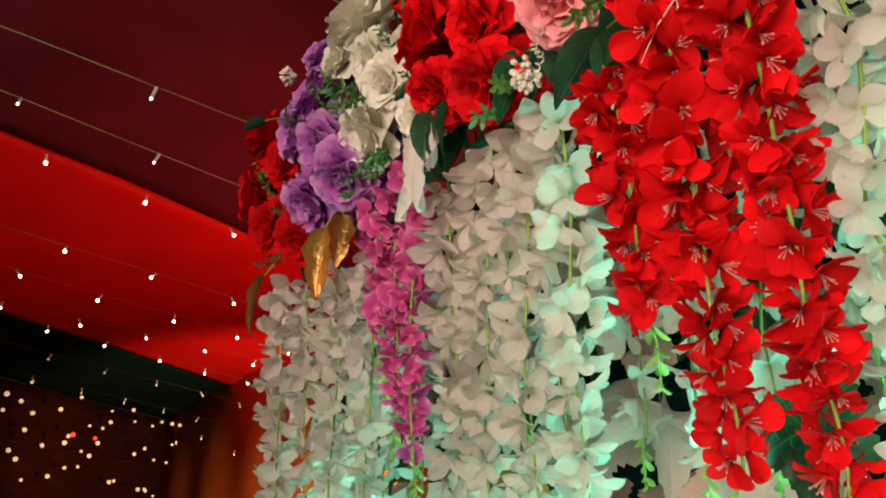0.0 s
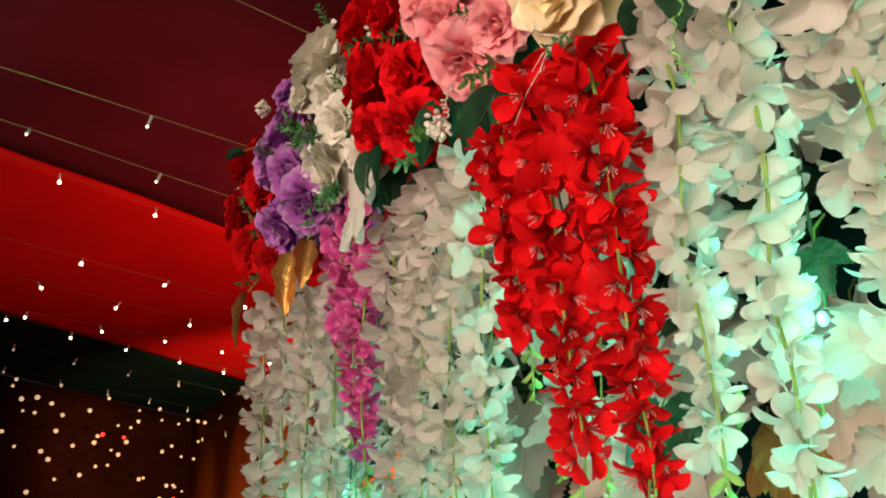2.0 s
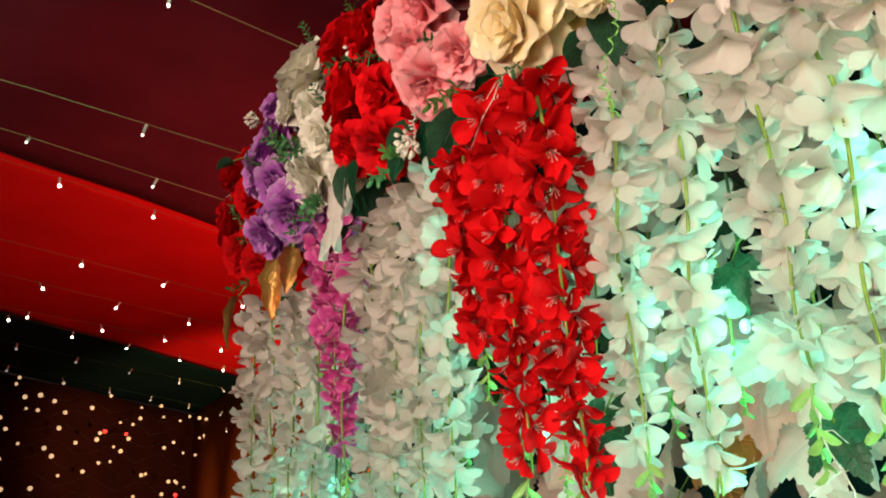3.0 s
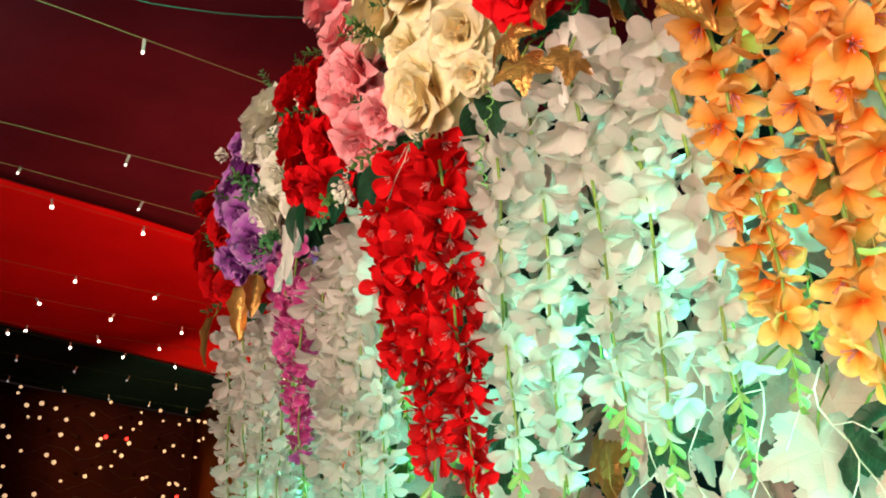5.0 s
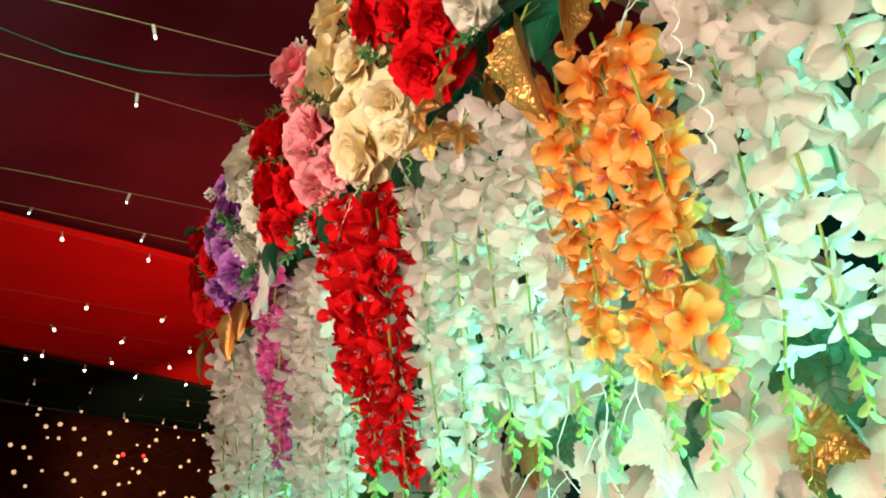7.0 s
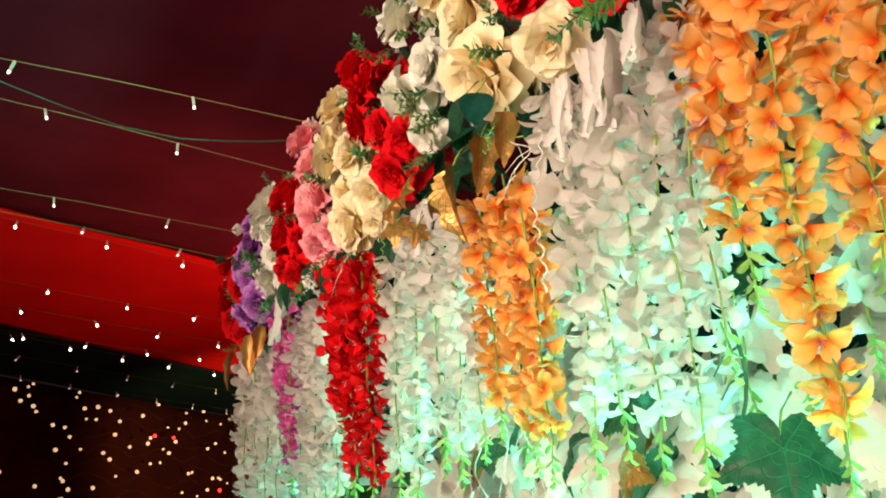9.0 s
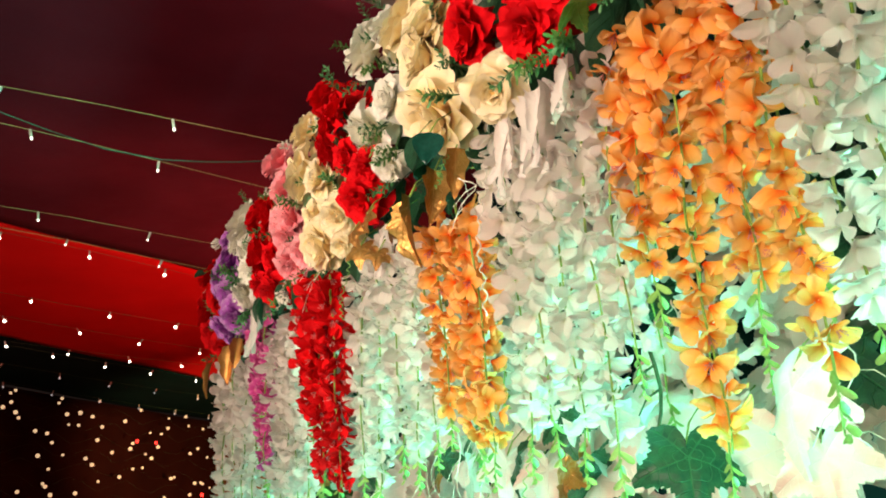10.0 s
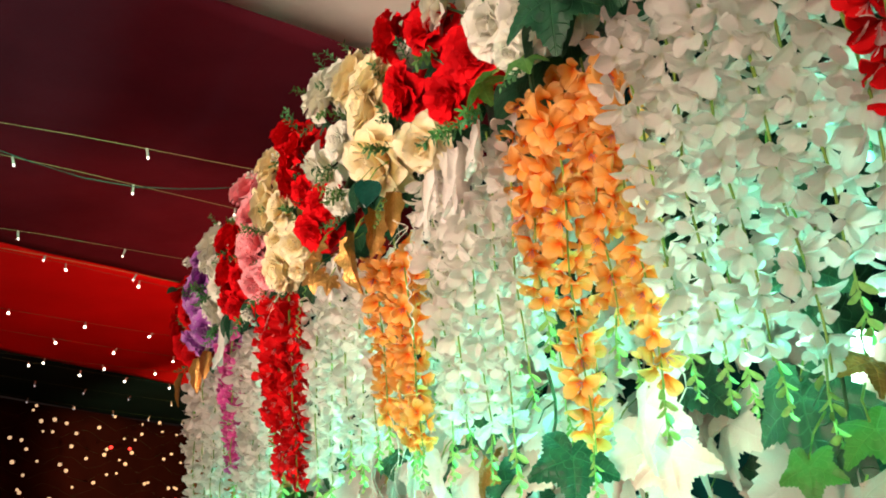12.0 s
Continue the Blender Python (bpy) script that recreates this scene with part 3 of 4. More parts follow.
def sprig_mesh(seed, mat, n=14, length=0.06):
    """A fine plastic sprig with many tiny leaves."""
    r = random.Random(seed)
    bm = bmesh.new()
    tube(bm, [Vector((0, 0, 0)), Vector((0.004, 0, length * 0.5)), Vector((0, 0.005, length))], 0.0008, 4)
    for k in range(n):
        z = length * (0.2 + 0.8 * k / n)
        a = 2.4 * k
        out = Vector((math.cos(a), math.sin(a), 0.5))
        sheet(bm, aim(Vector((0.002, 0.002, z)), out) @ pose(0, 0, 0, 90, 0, r.uniform(0, 40)), 0.014 * r.uniform(0.7, 1.2), rounded(0.0030, 0.5), 3, 2, cup=0.5)
    return mesh_of("sprig", bm, mat)


def berry_mesh(seed):
    r = random.Random(seed)
    bm = bmesh.new()
    for k in range(8):
        a, b = 2.4 * k, 0.3 + 0.12 * k
        end = Vector((0.016 * math.sin(b * 1.6) * math.cos(a), 0.016 * math.sin(b * 1.6) * math.sin(a), 0.018 + 0.012 * math.cos(b)))
        tube(bm, [Vector((0, 0, 0)), end], 0.0006, 4)
        ball(bm, aim(end, end), 0.0036, 1.6)
    return mesh_of("berry_sprig", bm, M["berry"])


SPRIGS = [sprig_mesh(i, M["sprig"]) for i in range(3)] + [sprig_mesh(9, M["leaf_light"], 18, 0.07)]
BERRIES = [berry_mesh(i) for i in range(2)]


def bunch(kind, label, d, heads, leaves=5, sprigs=4, berries=1):
    """A bunch of cloth roses tied to the rail of the garland, with its leaves and sprigs. heads: s, z and radius of each rose."""
    mid_s = sum(h[0] for h in heads) / len(heads)
    mid_z = sum(h[1] for h in heads) / len(heads)
    ob = thing(kind + "_bunch", WALL @ pose(mid_s, d - 0.05, mid_z), label, "rose bunch", "rose bunches of the garland")
    inner = [(s + rng.uniform(-0.035, 0.035), z + rng.uniform(-0.01, 0.05), 0.85 * r, 0.045) for s, z, r in heads if r > 0.032]
    for s, z, r, back in [(*h, 0.0) for h in heads] + inner:
        place = Vector((s - mid_s, 0.05 - 0.5 * r - back, z - mid_z))
        way = Vector((0.35 * (s - mid_s) / 0.08 + rng.uniform(-0.25, 0.35), 1.0, 0.5 * (z - mid_z) / 0.08 - 0.25 + rng.uniform(-0.25, 0.25)))
        rose_head(kind, ob, place, way, r * (1.28 if kind in ("rose_cream", "rose_white") else 1.19), RINGS[4:] if back else RINGS)
        bm = bmesh.new()
        tube(bm, [place, place * 0.55 + Vector((0, -0.01, 0)), Vector((0, 0, 0))], 0.0022, 6)
        part("stem", bm, ob, mat=M["stem_dark"])
    for k in range(leaves):
        a = 2 * math.pi * k / leaves + rng.uniform(-0.4, 0.4)
        way = Vector((math.cos(a), 0.05 + rng.uniform(-0.2, 0.2), math.sin(a) - 0.3))
        m = Matrix.Translation((0.03 * math.cos(a), -0.035, 0.05 * math.sin(a))) @ Vector(way).to_track_quat("Y", "Z").to_matrix().to_4x4() @ pose(0, 0, 0, 0, rng.uniform(-40, 40), 0)
        part("leaf", rng.choice(LEAF["green"]), ob, m @ Matrix.Scale(rng.uniform(0.7, 1.1), 4), label="toothed green cloth leaf")
    for k in range(sprigs + berries):
        s, z, r = rng.choice(heads)
        a = rng.uniform(0, 2 * math.pi)
        place = Vector((s - mid_s + r * math.cos(a), 0.03, z - mid_z + r * math.sin(a)))
        way = Vector((0.8 * math.cos(a), 0.8, 0.8 * math.sin(a)))
        if k < sprigs:
            part("sprig", rng.choice(SPRIGS), ob, aim(place, way, rng.uniform(0, 360), rng.uniform(0.6, 1.0)), label="fine green plastic sprig")["kind"] = "stuff"
        else:
            part("berry_sprig", rng.choice(BERRIES), ob, aim(place, way, 0, 0.7), label="cluster of white berries")["kind"] = "stuff"
    return ob


def lone_leaf(name, mesh, s, d, z, way, spin=0.0, size=1.0, label="", category="leaf", group="loose leaves"):
    """A single leaf with its stalk, hung in the garland; it points along way."""
    ob = thing(name, WALL @ pose(s, d, z), label, category, group)
    m = Vector(way).to_track_quat("Y", "Z").to_matrix().to_4x4() @ pose(0, 0, 0, 0, spin, 0) @ Matrix.Scale(size, 4)
    part("blade", mesh, ob, m)
    bm = bmesh.new()
    back = -Vector(way).normalized()
    tube(bm, [Vector((0, 0, 0)), back * 0.02 + Vector((0, -0.01, 0.005)), back * 0.035 + Vector((0, -0.03, 0.01))], 0.0013, 5)
    part("stalk", bm, ob, mat=M["stem"])
    return ob


# ---- the tent ----
CEIL = 3.1


def slab(name, corners, thick, mat, label, category, cuts=0, sag=0.0, seed=0):
    """A cloth panel with four given corners (x, y, z), thickened, with soft folds."""
    a, b, c, d = (Vector(p) for p in corners)
    normal = (b - a).cross(d - a).normalized()
    bm = bmesh.new()
    n = 24 if cuts else 1
    top, low = [], []
    for i in range(n + 1):
        rt, rl = [], []
        for j in range(n + 1):
            p = (a.lerp(b, i / n)).lerp(d.lerp(c, i / n), j / n)
            off = sag * (noise.noise(p * 1.3 + Vector((seed, 0, 0))) + 0.4 * noise.noise(p * 4)) if cuts else 0
            rt.append(bm.verts.new(p + normal * off))
            rl.append(bm.verts.new(p + normal * (off + thick)))
        top.append(rt)
        low.append(rl)
    for i in range(n):
        for j in range(n):
            bm.faces.new((top[i][j], top[i][j + 1], top[i + 1][j + 1], top[i + 1][j]))
            bm.faces.new((low[i][j], low[i + 1][j], low[i + 1][j + 1], low[i][j + 1]))
    rim = [(i, 0) for i in range(n)] + [(n, j) for j in range(n)] + [(i, n) for i in range(n, 0, -1)] + [(0, j) for j in range(n, 0, -1)]
    for (i, j), (k, m) in zip(rim, rim[1:] + rim[:1]):
        bm.faces.new((top[i][j], top[k][m], low[k][m], low[i][j]))
    bmesh.ops.recalc_face_normals(bm, faces=bm.faces)
    ob = new(name, mesh_of(name, bm, mat))
    return tagged(ob, label, category, kind="structure")


def seam(x, y, degrees, back, ahead, z=CEIL):
    way = Vector((math.cos(radians(degrees)), math.sin(radians(degrees)), 0))
    p = Vector((x, y, z))
    return p - way * back, p + way * ahead


EDGE = [seam(1.9, -3.2, 36, 5.5, 4.0), seam(0.16, 0.83, 40.8, 5.5, 4.0), seam(-1.13, 2.60, 55.0, 5.5, 4.0), seam(-1.95, 4.76, 67.4, 5.5, 4.0), seam(-2.70, 6.20, 70.0, 5.5, 4.0)]
for k, (name, mat, label) in enumerate((("cream", "cream_cloth", "cream cloth strip of the tent ceiling"), ("maroon", "maroon", "dark maroon cloth strip of the tent ceiling"),
                                         ("red", "red_cloth", "bright red cloth strip of the tent ceiling"), ("green", "green_cloth", "dark green cloth strip of the tent ceiling"))):
    a, b = EDGE[k]
    c, d = EDGE[k + 1]
    lift = Vector((0, 0, 0.012 * (k % 2)))
    slab("ceiling_" + name, (a + lift, b + lift, d + lift, c + lift), 0.01, M[mat], label, "ceiling", 1, 0.02, k)
# the far wall below the green strip, the orange side wall behind the stage, the rest of the tent
a, b = EDGE[4]
down = Vector((0, 0, -3.1))
slab("wall_far", (a, b, b + down, a + down), 0.02, M["brown_cloth"], "brown-red cloth wall at the far end of the tent", "wall", 1, 0.05, 5)


def pleated(name, start, end, top, pleat, depth, mat, label):
    """A hanging curtain wall with pleats."""
    bm = bmesh.new()
    a, b = Vector(start), Vector(end)
    way = (b - a).normalized()
    side = Vector((-way.y, way.x, 0))
    count = int((b - a).length / pleat * 8)
    rows = []
    for i in range(count + 1):
        x = (b - a).length * i / count
        off = depth * (math.sin(2 * math.pi * x / pleat) + 0.5 * math.sin(2 * math.pi * x / pleat * 0.37 + 1))
        p = a + way * x
        rows.append([bm.verts.new(p + side * (off * (1 - 0.5 * h) + g) + Vector((0, 0, top * h))) for g in (0, 0.006) for h in (0, 0.5, 1.0)])
    for p, q in zip(rows, rows[1:]):
        for h in range(2):
            bm.faces.new((p[h], q[h], q[h + 1], p[h + 1]))
            bm.faces.new((p[h + 3], p[h + 4], q[h + 4], q[h + 3]))
        bm.faces.new((p[2], q[2], q[5], p[5]))
    bmesh.ops.recalc_face_normals(bm, faces=bm.faces)
    return tagged(new(name, mesh_of(name, bm, mat)), label, "wall", kind="structure")


pleated("wall_side", at(-6.6, -1.5, 0), at(4.5, -1.5, 0), 3.1, 0.85, 0.018, M["orange_cloth"], "pleated orange cloth side wall behind the stage")
pleated("wall_near", at(4.5, -1.5, 0), at(4.5, 5.0, 0), 3.1, 0.32, 0.03, M["maroon"], "pleated maroon cloth wall of the tent")
pleated("wall_hall", at(4.5, 5.0, 0), at(-7.5, 5.0, 0), 3.1, 0.32, 0.03, M["brown_cloth"], "pleated brown-red cloth wall of the hall")
slab("floor", (at(-10, -1.8, 0), at(5, -1.8, 0), at(5, 6, 0), at(-10, 6, 0)), -0.05, M["carpet"], "red carpet on the tent floor", "floor")

# ---- light strings ----


def bulb_meshes():
    bm = bmesh.new()
    tube(bm, [Vector((0, 0, 0)), Vector((0, 0, -0.010)), Vector((0, 0, -0.024))], 0.0040, 8, 0.85)
    shell = mesh_of("socket", bm, M["bulb_shell"])
    bm = bmesh.new()
    ball(bm, Matrix.Translation((0, 0, -0.0265)), 0.0032, 1.6)
    return shell, mesh_of("lit_tip", bm, M["bulb_near"])


SOCKET, TIP = bulb_meshes()
bm = bmesh.new()
ball(bm, Matrix.Translation((0, 0, -0.030)), 0.0062, 1.1)
FAR_TIP = mesh_of("lit_tip", bm, M["bulb_glow"])
bm = bmesh.new()
ball(bm, Matrix.Translation((0, 0, -0.030)), 0.0062, 1.1)
DIM_TIP = mesh_of("lit_tip", bm, M["bulb_dim"])


def light_string(x, y, degrees, back, ahead, z, gap, first, label="thin yellow-green wire with small lit white bulbs"):
    """A wire hung below the ceiling, with small bulbs that dangle from it."""
    a, b = seam(x, y, degrees, back, ahead, z)
    ob = thing("light_string", Matrix.Translation(a), label, "string lights", "light strings under the ceiling")
    way, length = (b - a).normalized(), (b - a).length
    n = 30

    def hang(t):
        return way * t + Vector((0, 0, -0.008 * math.sin(math.pi * ((t / 1.6) % 1.0))))

    bm = bmesh.new()
    tube(bm, [hang(length * i / n) for i in range(n + 1)], 0.0013 if y < 2.1 else 0.0008, 5)
    part("wire", bm, ob, mat=M["wire" if y < 2.1 else "stem_dark"])
    t = first
    while t < length:
        m = Matrix.Translation(hang(t)) @ pose(0, 0, 0, rng.uniform(-35, 35), rng.uniform(-35, 35), 0)
        bulb = part("bulb", SOCKET, ob, m, label="small clear socket")
        part("lit_tip", TIP if y < 2.1 else (FAR_TIP if y < 4.5 else DIM_TIP), bulb, label="glowing white bulb tip")
        t += gap
    return ob


light_string(-0.492, 0.571, 35.0, 3.0, 0.8, 2.71, 0.37, 0.012)
light_string(-0.659, 0.756, 43.5, 3.0, 0.9, 2.75, 0.33, 0.111)
light_string(-0.907, 1.167, 41.9, 3.0, 1.0, 2.73, 0.34, 0.057)
light_string(-1.067, 1.419, 48.1, 3.0, 1.2, 2.78, 0.345, 0.125)
light_string(-1.322, 2.138, 53.3, 3.0, 1.6, 3.03, 0.37, 0.235)
light_string(-1.02, 2.87, 54.0, 3.0, 1.6, 2.84, 0.36, 0.12)
light_string(-1.12, 3.44, 55.3, 3.0, 1.8, 2.86, 0.36, 0.12)
light_string(-1.34, 3.72, 51.1, 3.0, 2.0, 2.86, 0.33, 0.03)
light_string(-1.43, 4.06, 61.2, 3.0, 2.0, 2.86, 0.33, 0.10)
light_string(-1.62, 4.60, 63.0, 3.0, 2.0, 2.86, 0.36, 0.20)
light_string(-1.90, 5.20, 67.0, 3.0, 2.0, 2.86, 0.36, 0.05)

# green cable that sags across under the ceiling
bm = bmesh.new()
tube(bm, [Vector(p) for p in ((-1.00, -0.20, 2.74), (-0.66, 0.23, 2.63), (-0.464, 0.468, 2.59), (-0.392, 0.554, 2.58), (-0.314, 0.646, 2.575), (-0.217, 0.72, 2.575), (-0.126, 0.763, 2.58), (-0.052, 0.79, 2.585), (0.12, 0.84, 2.60))], 0.0014, 6)
cable = tagged(new("cable", mesh_of("cable", bm, M["wire_green"])), "thin dark green cable sagging under the ceiling", "cable")


def wall_lights():
    """Rows of small golden bulbs on wires in front of the far wall."""
    bm = bmesh.new()
    ball(bm, Matrix.Identity(4), 0.0135)
    gold = mesh_of("bulb", bm, M["bulb_gold"])
    bm = bmesh.new()
    ball(bm, Matrix.Identity(4), 0.014)
    red = mesh_of("bulb", bm, M["bulb_red"])
    a, b = EDGE[4]
    way = (b - a).normalized()
    side = Vector((way.y, -way.x, 0))
    if side.y > 0:
        side = -side
    for row in range(9):
        z = 2.98 - 0.115 * row
        ob = thing("wall_light_string", Matrix.Translation(a + side * 0.15 + Vector((0, 0, z - 3.1))), "wire of small golden bulbs before the far wall", "string lights", "light strings on the far wall")
        drop = [0.05 * math.sin(i * 1.7 + row) for i in range(60)]
        bm = bmesh.new()
        tube(bm, [way * (0.15 * i) + Vector((0, 0, drop[i])) for i in range(60)], 0.0005, 4)
        part("wire", bm, ob, mat=M["stem_dark"])
        for i in range(1, 60):
            if rng.random() < 0.5:
                mesh = red if rng.random() < 0.05 else gold
                part("bulb", mesh, ob, Matrix.Translation(way * (0.15 * i) + Vector((0, 0, drop[i] - 0.012)) + side * rng.uniform(0, 0.5)) @ Matrix.Scale(rng.uniform(0.7, 1.2), 4))


wall_lights()
for s, z in ((-4.9, 2.75), (-4.2, 2.55), (-3.6, 2.9), (-3.3, 2.45), (-2.9, 2.7)):
    ob = thing("wall_bulb", WALL @ pose(s, -1.38, z), "small lit bulb on the orange curtain", "bulb", "bulbs on the orange curtain")
    part("socket", SOCKET, ob)
    part("lit_tip", TIP, ob)

# ---- the flower wall: backing, rail, lamps ----


def backing():
    bm = bmesh.new()
    bmesh.ops.create_cube(bm, size=1, matrix=pose(1.35, -0.36, 1.20) @ Matrix.Diagonal((3.3, 0.02, 2.40, 1)))
    bmesh.ops.bevel(bm, geom=bm.edges[:], offset=0.004, segments=1, affect="EDGES")
    # dark green cloth puts the shade of the gaps between leaves into its colour
    ob = new("backing_panel", mesh_of("backing_panel", bm, M["green_cloth"], False))
    ob.matrix_basis = WALL
    return tagged(ob, "cloth panel behind the hanging flowers, dark green for the shaded gaps", "panel", kind="structure")


backing()
bm = bmesh.new()
tube(bm, [Vector((-0.25 + 0.2 * i, -0.07, 2.30)) for i in range(17)], 0.02, 10)
for s in (-0.10, 2.95):
    tube(bm, [Vector((s, -0.07, 2.30)), Vector((s, -0.30, 2.25)), Vector((s, -0.31, 1.0)), Vector((s, -0.31, 0))], 0.02, 10)
rail = new("garland_rail", mesh_of("garland_rail", bm, M["metal"]))
rail.matrix_basis = WALL
tagged(rail, "dark metal frame that carries the flowers", "frame", kind="structure")


def stage_lamp(s, d, z, tilt):
    """A small round stage lamp: housing, rim, lit lens, bracket."""
    ob = thing("stage_lamp", WALL @ pose(s, d, z, tilt, 0, 0), "small black stage lamp with glowing mint lens", "stage lamp", "stage lamps behind the flowers")
    bm = bmesh.new()
    tube(bm, [Vector((0, 0, -0.09)), Vector((0, 0, -0.05)), Vector((0, 0, -0.012))], 0.035, 16, 1.15)
    part("housing", bm, ob, mat=M["metal"])
    bm = bmesh.new()
    tube(bm, [Vector((0, 0, -0.012)), Vector((0, 0, -0.004))], 0.036, 16)
    part("lens", bm, ob, mat=M["lens"], label="glowing mint green lens")
    bm = bmesh.new()
    tube(bm, [Vector((0.05, 0, -0.03)), Vector((0.05, 0, -0.12)), Vector((-0.05, 0, -0.12)), Vector((-0.05, 0, -0.03))], 0.004, 6)
    part("bracket", bm, ob, mat=M["metal"])
    return ob


for s, z, power in LAMPS:
    stage_lamp(s, -0.20, z - 0.03, -8)
stage_lamp(1.69, -0.27, 1.80, -80)


def fill_capsule(s, z):
    """A small glowing capsule on a wire, added where each mint fill light sits."""
    ob = thing("fill_capsule", WALL @ pose(s, -0.128, z), "small glowing mint capsule added behind the strands", "lamp", "small lamps behind the strands")
    bm = bmesh.new()
    ball(bm, Matrix.Identity(4), 0.0045, 1.4)
    part("capsule", bm, ob, mat=M["capsule"])
    bm = bmesh.new()
    tube(bm, [Vector((0, -0.008, 0.01)), Vector((0, -0.012, 0.15)), Vector((0, 0.03, 2.29 - z))], 0.0015, 5)
    part("wire", bm, ob, mat=M["stem_dark"])
    return ob


for s, z, power in GLOW:
    fill_capsule(s, z)

# ---- garland of roses along the top ----
bunch("rose_dark", "dark red cloth rose bunch at the garland's far end", 0.02, [(-0.225, 2.465, 0.050), (-0.275, 2.375, 0.050), (-0.200, 2.290, 0.046), (-0.088, 2.232, 0.037), (-0.14, 2.38, 0.045)])
bunch("rose_purple", "purple cloth rose bunch with paler petal rims", 0.03, [(-0.074, 2.401, 0.049), (0.067, 2.269, 0.046), (-0.024, 2.265, 0.045), (-0.025, 2.434, 0.044), (-0.008, 2.495, 0.027), (0.01, 2.34, 0.045)])
bunch("rose_white", "white cloth rose bunch with green sprigs", 0.02, [(0.094, 2.504, 0.051), (0.144, 2.405, 0.039), (0.129, 2.301, 0.041), (0.262, 2.256, 0.027), (0.040, 2.469, 0.030), (0.18, 2.35, 0.035)], sprigs=9)
bunch("rose_red", "bright red cloth rose bunch with ruffled petals", 0.03, [(0.289, 2.353, 0.051), (0.389, 2.302, 0.037), (0.309, 2.264, 0.038), (0.394, 2.230, 0.041), (0.27, 2.45, 0.045), (0.35, 2.42, 0.04)])
bunch("rose_pink", "pink cloth rose bunch with ruffled petals", 0.03, [(0.415, 2.525, 0.042), (0.462, 2.440, 0.044), (0.44, 2.37, 0.038), (0.498, 2.356, 0.042), (0.476, 2.321, 0.037), (0.511, 2.253, 0.043), (0.575, 2.251, 0.030)], berries=4)
bunch("rose_cream", "cream yellow cloth rose bunch", 0.03, [(0.580, 2.415, 0.056), (0.600, 2.505, 0.036), (0.677, 2.369, 0.037), (0.762, 2.255, 0.036), (0.669, 2.233, 0.045), (0.653, 2.295, 0.029), (0.779, 2.190, 0.019)])
bunch("rose_red", "deep red cloth rose bunch with dark leaves", 0.03, [(0.859, 2.250, 0.042), (0.819, 2.342, 0.034), (0.719, 2.408, 0.034), (0.903, 2.286, 0.032), (0.705, 2.53, 0.036), (0.770, 2.470, 0.033), (0.73, 2.46, 0.034)])
bunch("rose_white", "white cloth rose bunch tinted by green lamplight", 0.02, [(0.885, 2.528, 0.047), (0.975, 2.378, 0.033), (0.878, 2.365, 0.045), (0.957, 2.270, 0.028), (0.983, 2.518, 0.030)], sprigs=10)
bunch("rose_cream", "large cream yellow cloth rose bunch", 0.03, [(1.131, 2.415, 0.044), (1.110, 2.376, 0.048), (1.128, 2.271, 0.054), (1.280, 2.220, 0.036), (1.06, 2.46, 0.045)])
bunch("rose_red", "bright red cloth rose bunch of round open roses", 0.03, [(1.206, 2.459, 0.039), (1.328, 2.393, 0.040), (1.438, 2.277, 0.043), (1.239, 2.333, 0.041), (1.371, 2.251, 0.041)], sprigs=7)
bunch("rose_white", "ivory cloth rose bunch above dark leaves", 0.03, [(1.491, 2.289, 0.042), (1.563, 2.253, 0.040), (1.367, 2.408, 0.035), (1.529, 2.225, 0.025)])

# ---- hanging strands ----
for s, top, bottom, half in ((-0.227, 2.21, 1.80, 0.041), (-0.14, 2.19, 1.80, 0.034), (-0.050, 2.17, 1.79, 0.036), (0.047, 2.16, 1.78, 0.034)):
    strand("white", s, -0.04, top, bottom, half)
strand("magenta", 0.085, -0.04, 2.23, 2.02, 0.036)
strand("magenta", 0.135, -0.035, 2.25, 1.93, 0.038)
strand("magenta", 0.175, -0.03, 2.18, 1.87, 0.032)
for s, top, bottom, half in ((0.245, 2.19, 1.78, 0.036), (0.305, 2.19, 1.76, 0.036), (0.375, 2.19, 1.77, 0.036), (0.440, 2.19, 1.79, 0.036)):
    strand("white", s, -0.035, top, bottom, half)
for s, d, top, bottom, half in ((0.552, 0.0, 2.16, 1.925, 0.031), (0.615, 0.005, 2.19, 1.80, 0.033), (0.680, 0.0, 2.17, 1.785, 0.032)):
    strand("red", s, d, top, bottom, half, step=0.0082)
for s, top, bottom, half in ((0.728, 2.19, 1.80, 0.033), (0.794, 2.16, 1.77, 0.032), (0.875, 2.18, 1.83, 0.033), (0.925, 2.16, 1.80, 0.033), (0.985, 2.12, 1.82, 0.032)):
    strand("white", s, -0.03, top, bottom, half)
for s, top, bottom, half in ((1.035, 2.135, 1.84, 0.031), (1.090, 2.14, 1.80, 0.033), (1.133, 2.12, 1.78, 0.033)):
    strand("orange", s, -0.03, top, bottom, half)
for s, top, bottom, half in ((1.20, 2.20, 1.79, 0.036), (1.25, 2.21, 1.80, 0.034), (1.30, 2.21, 1.77, 0.036), (1.36, 2.21, 1.76, 0.032), (1.405, 2.19, 1.84, 0.030)):
    strand("white", s, -0.04, top, bottom, half)
for s, top, bottom, half in ((1.44, 2.22, 1.91, 0.036), (1.495, 2.22, 1.73, 0.035), (1.565, 2.21, 1.86, 0.035), (1.615, 2.20, 1.78, 0.034)):
    strand("orange", s, -0.05, top, bottom, half)
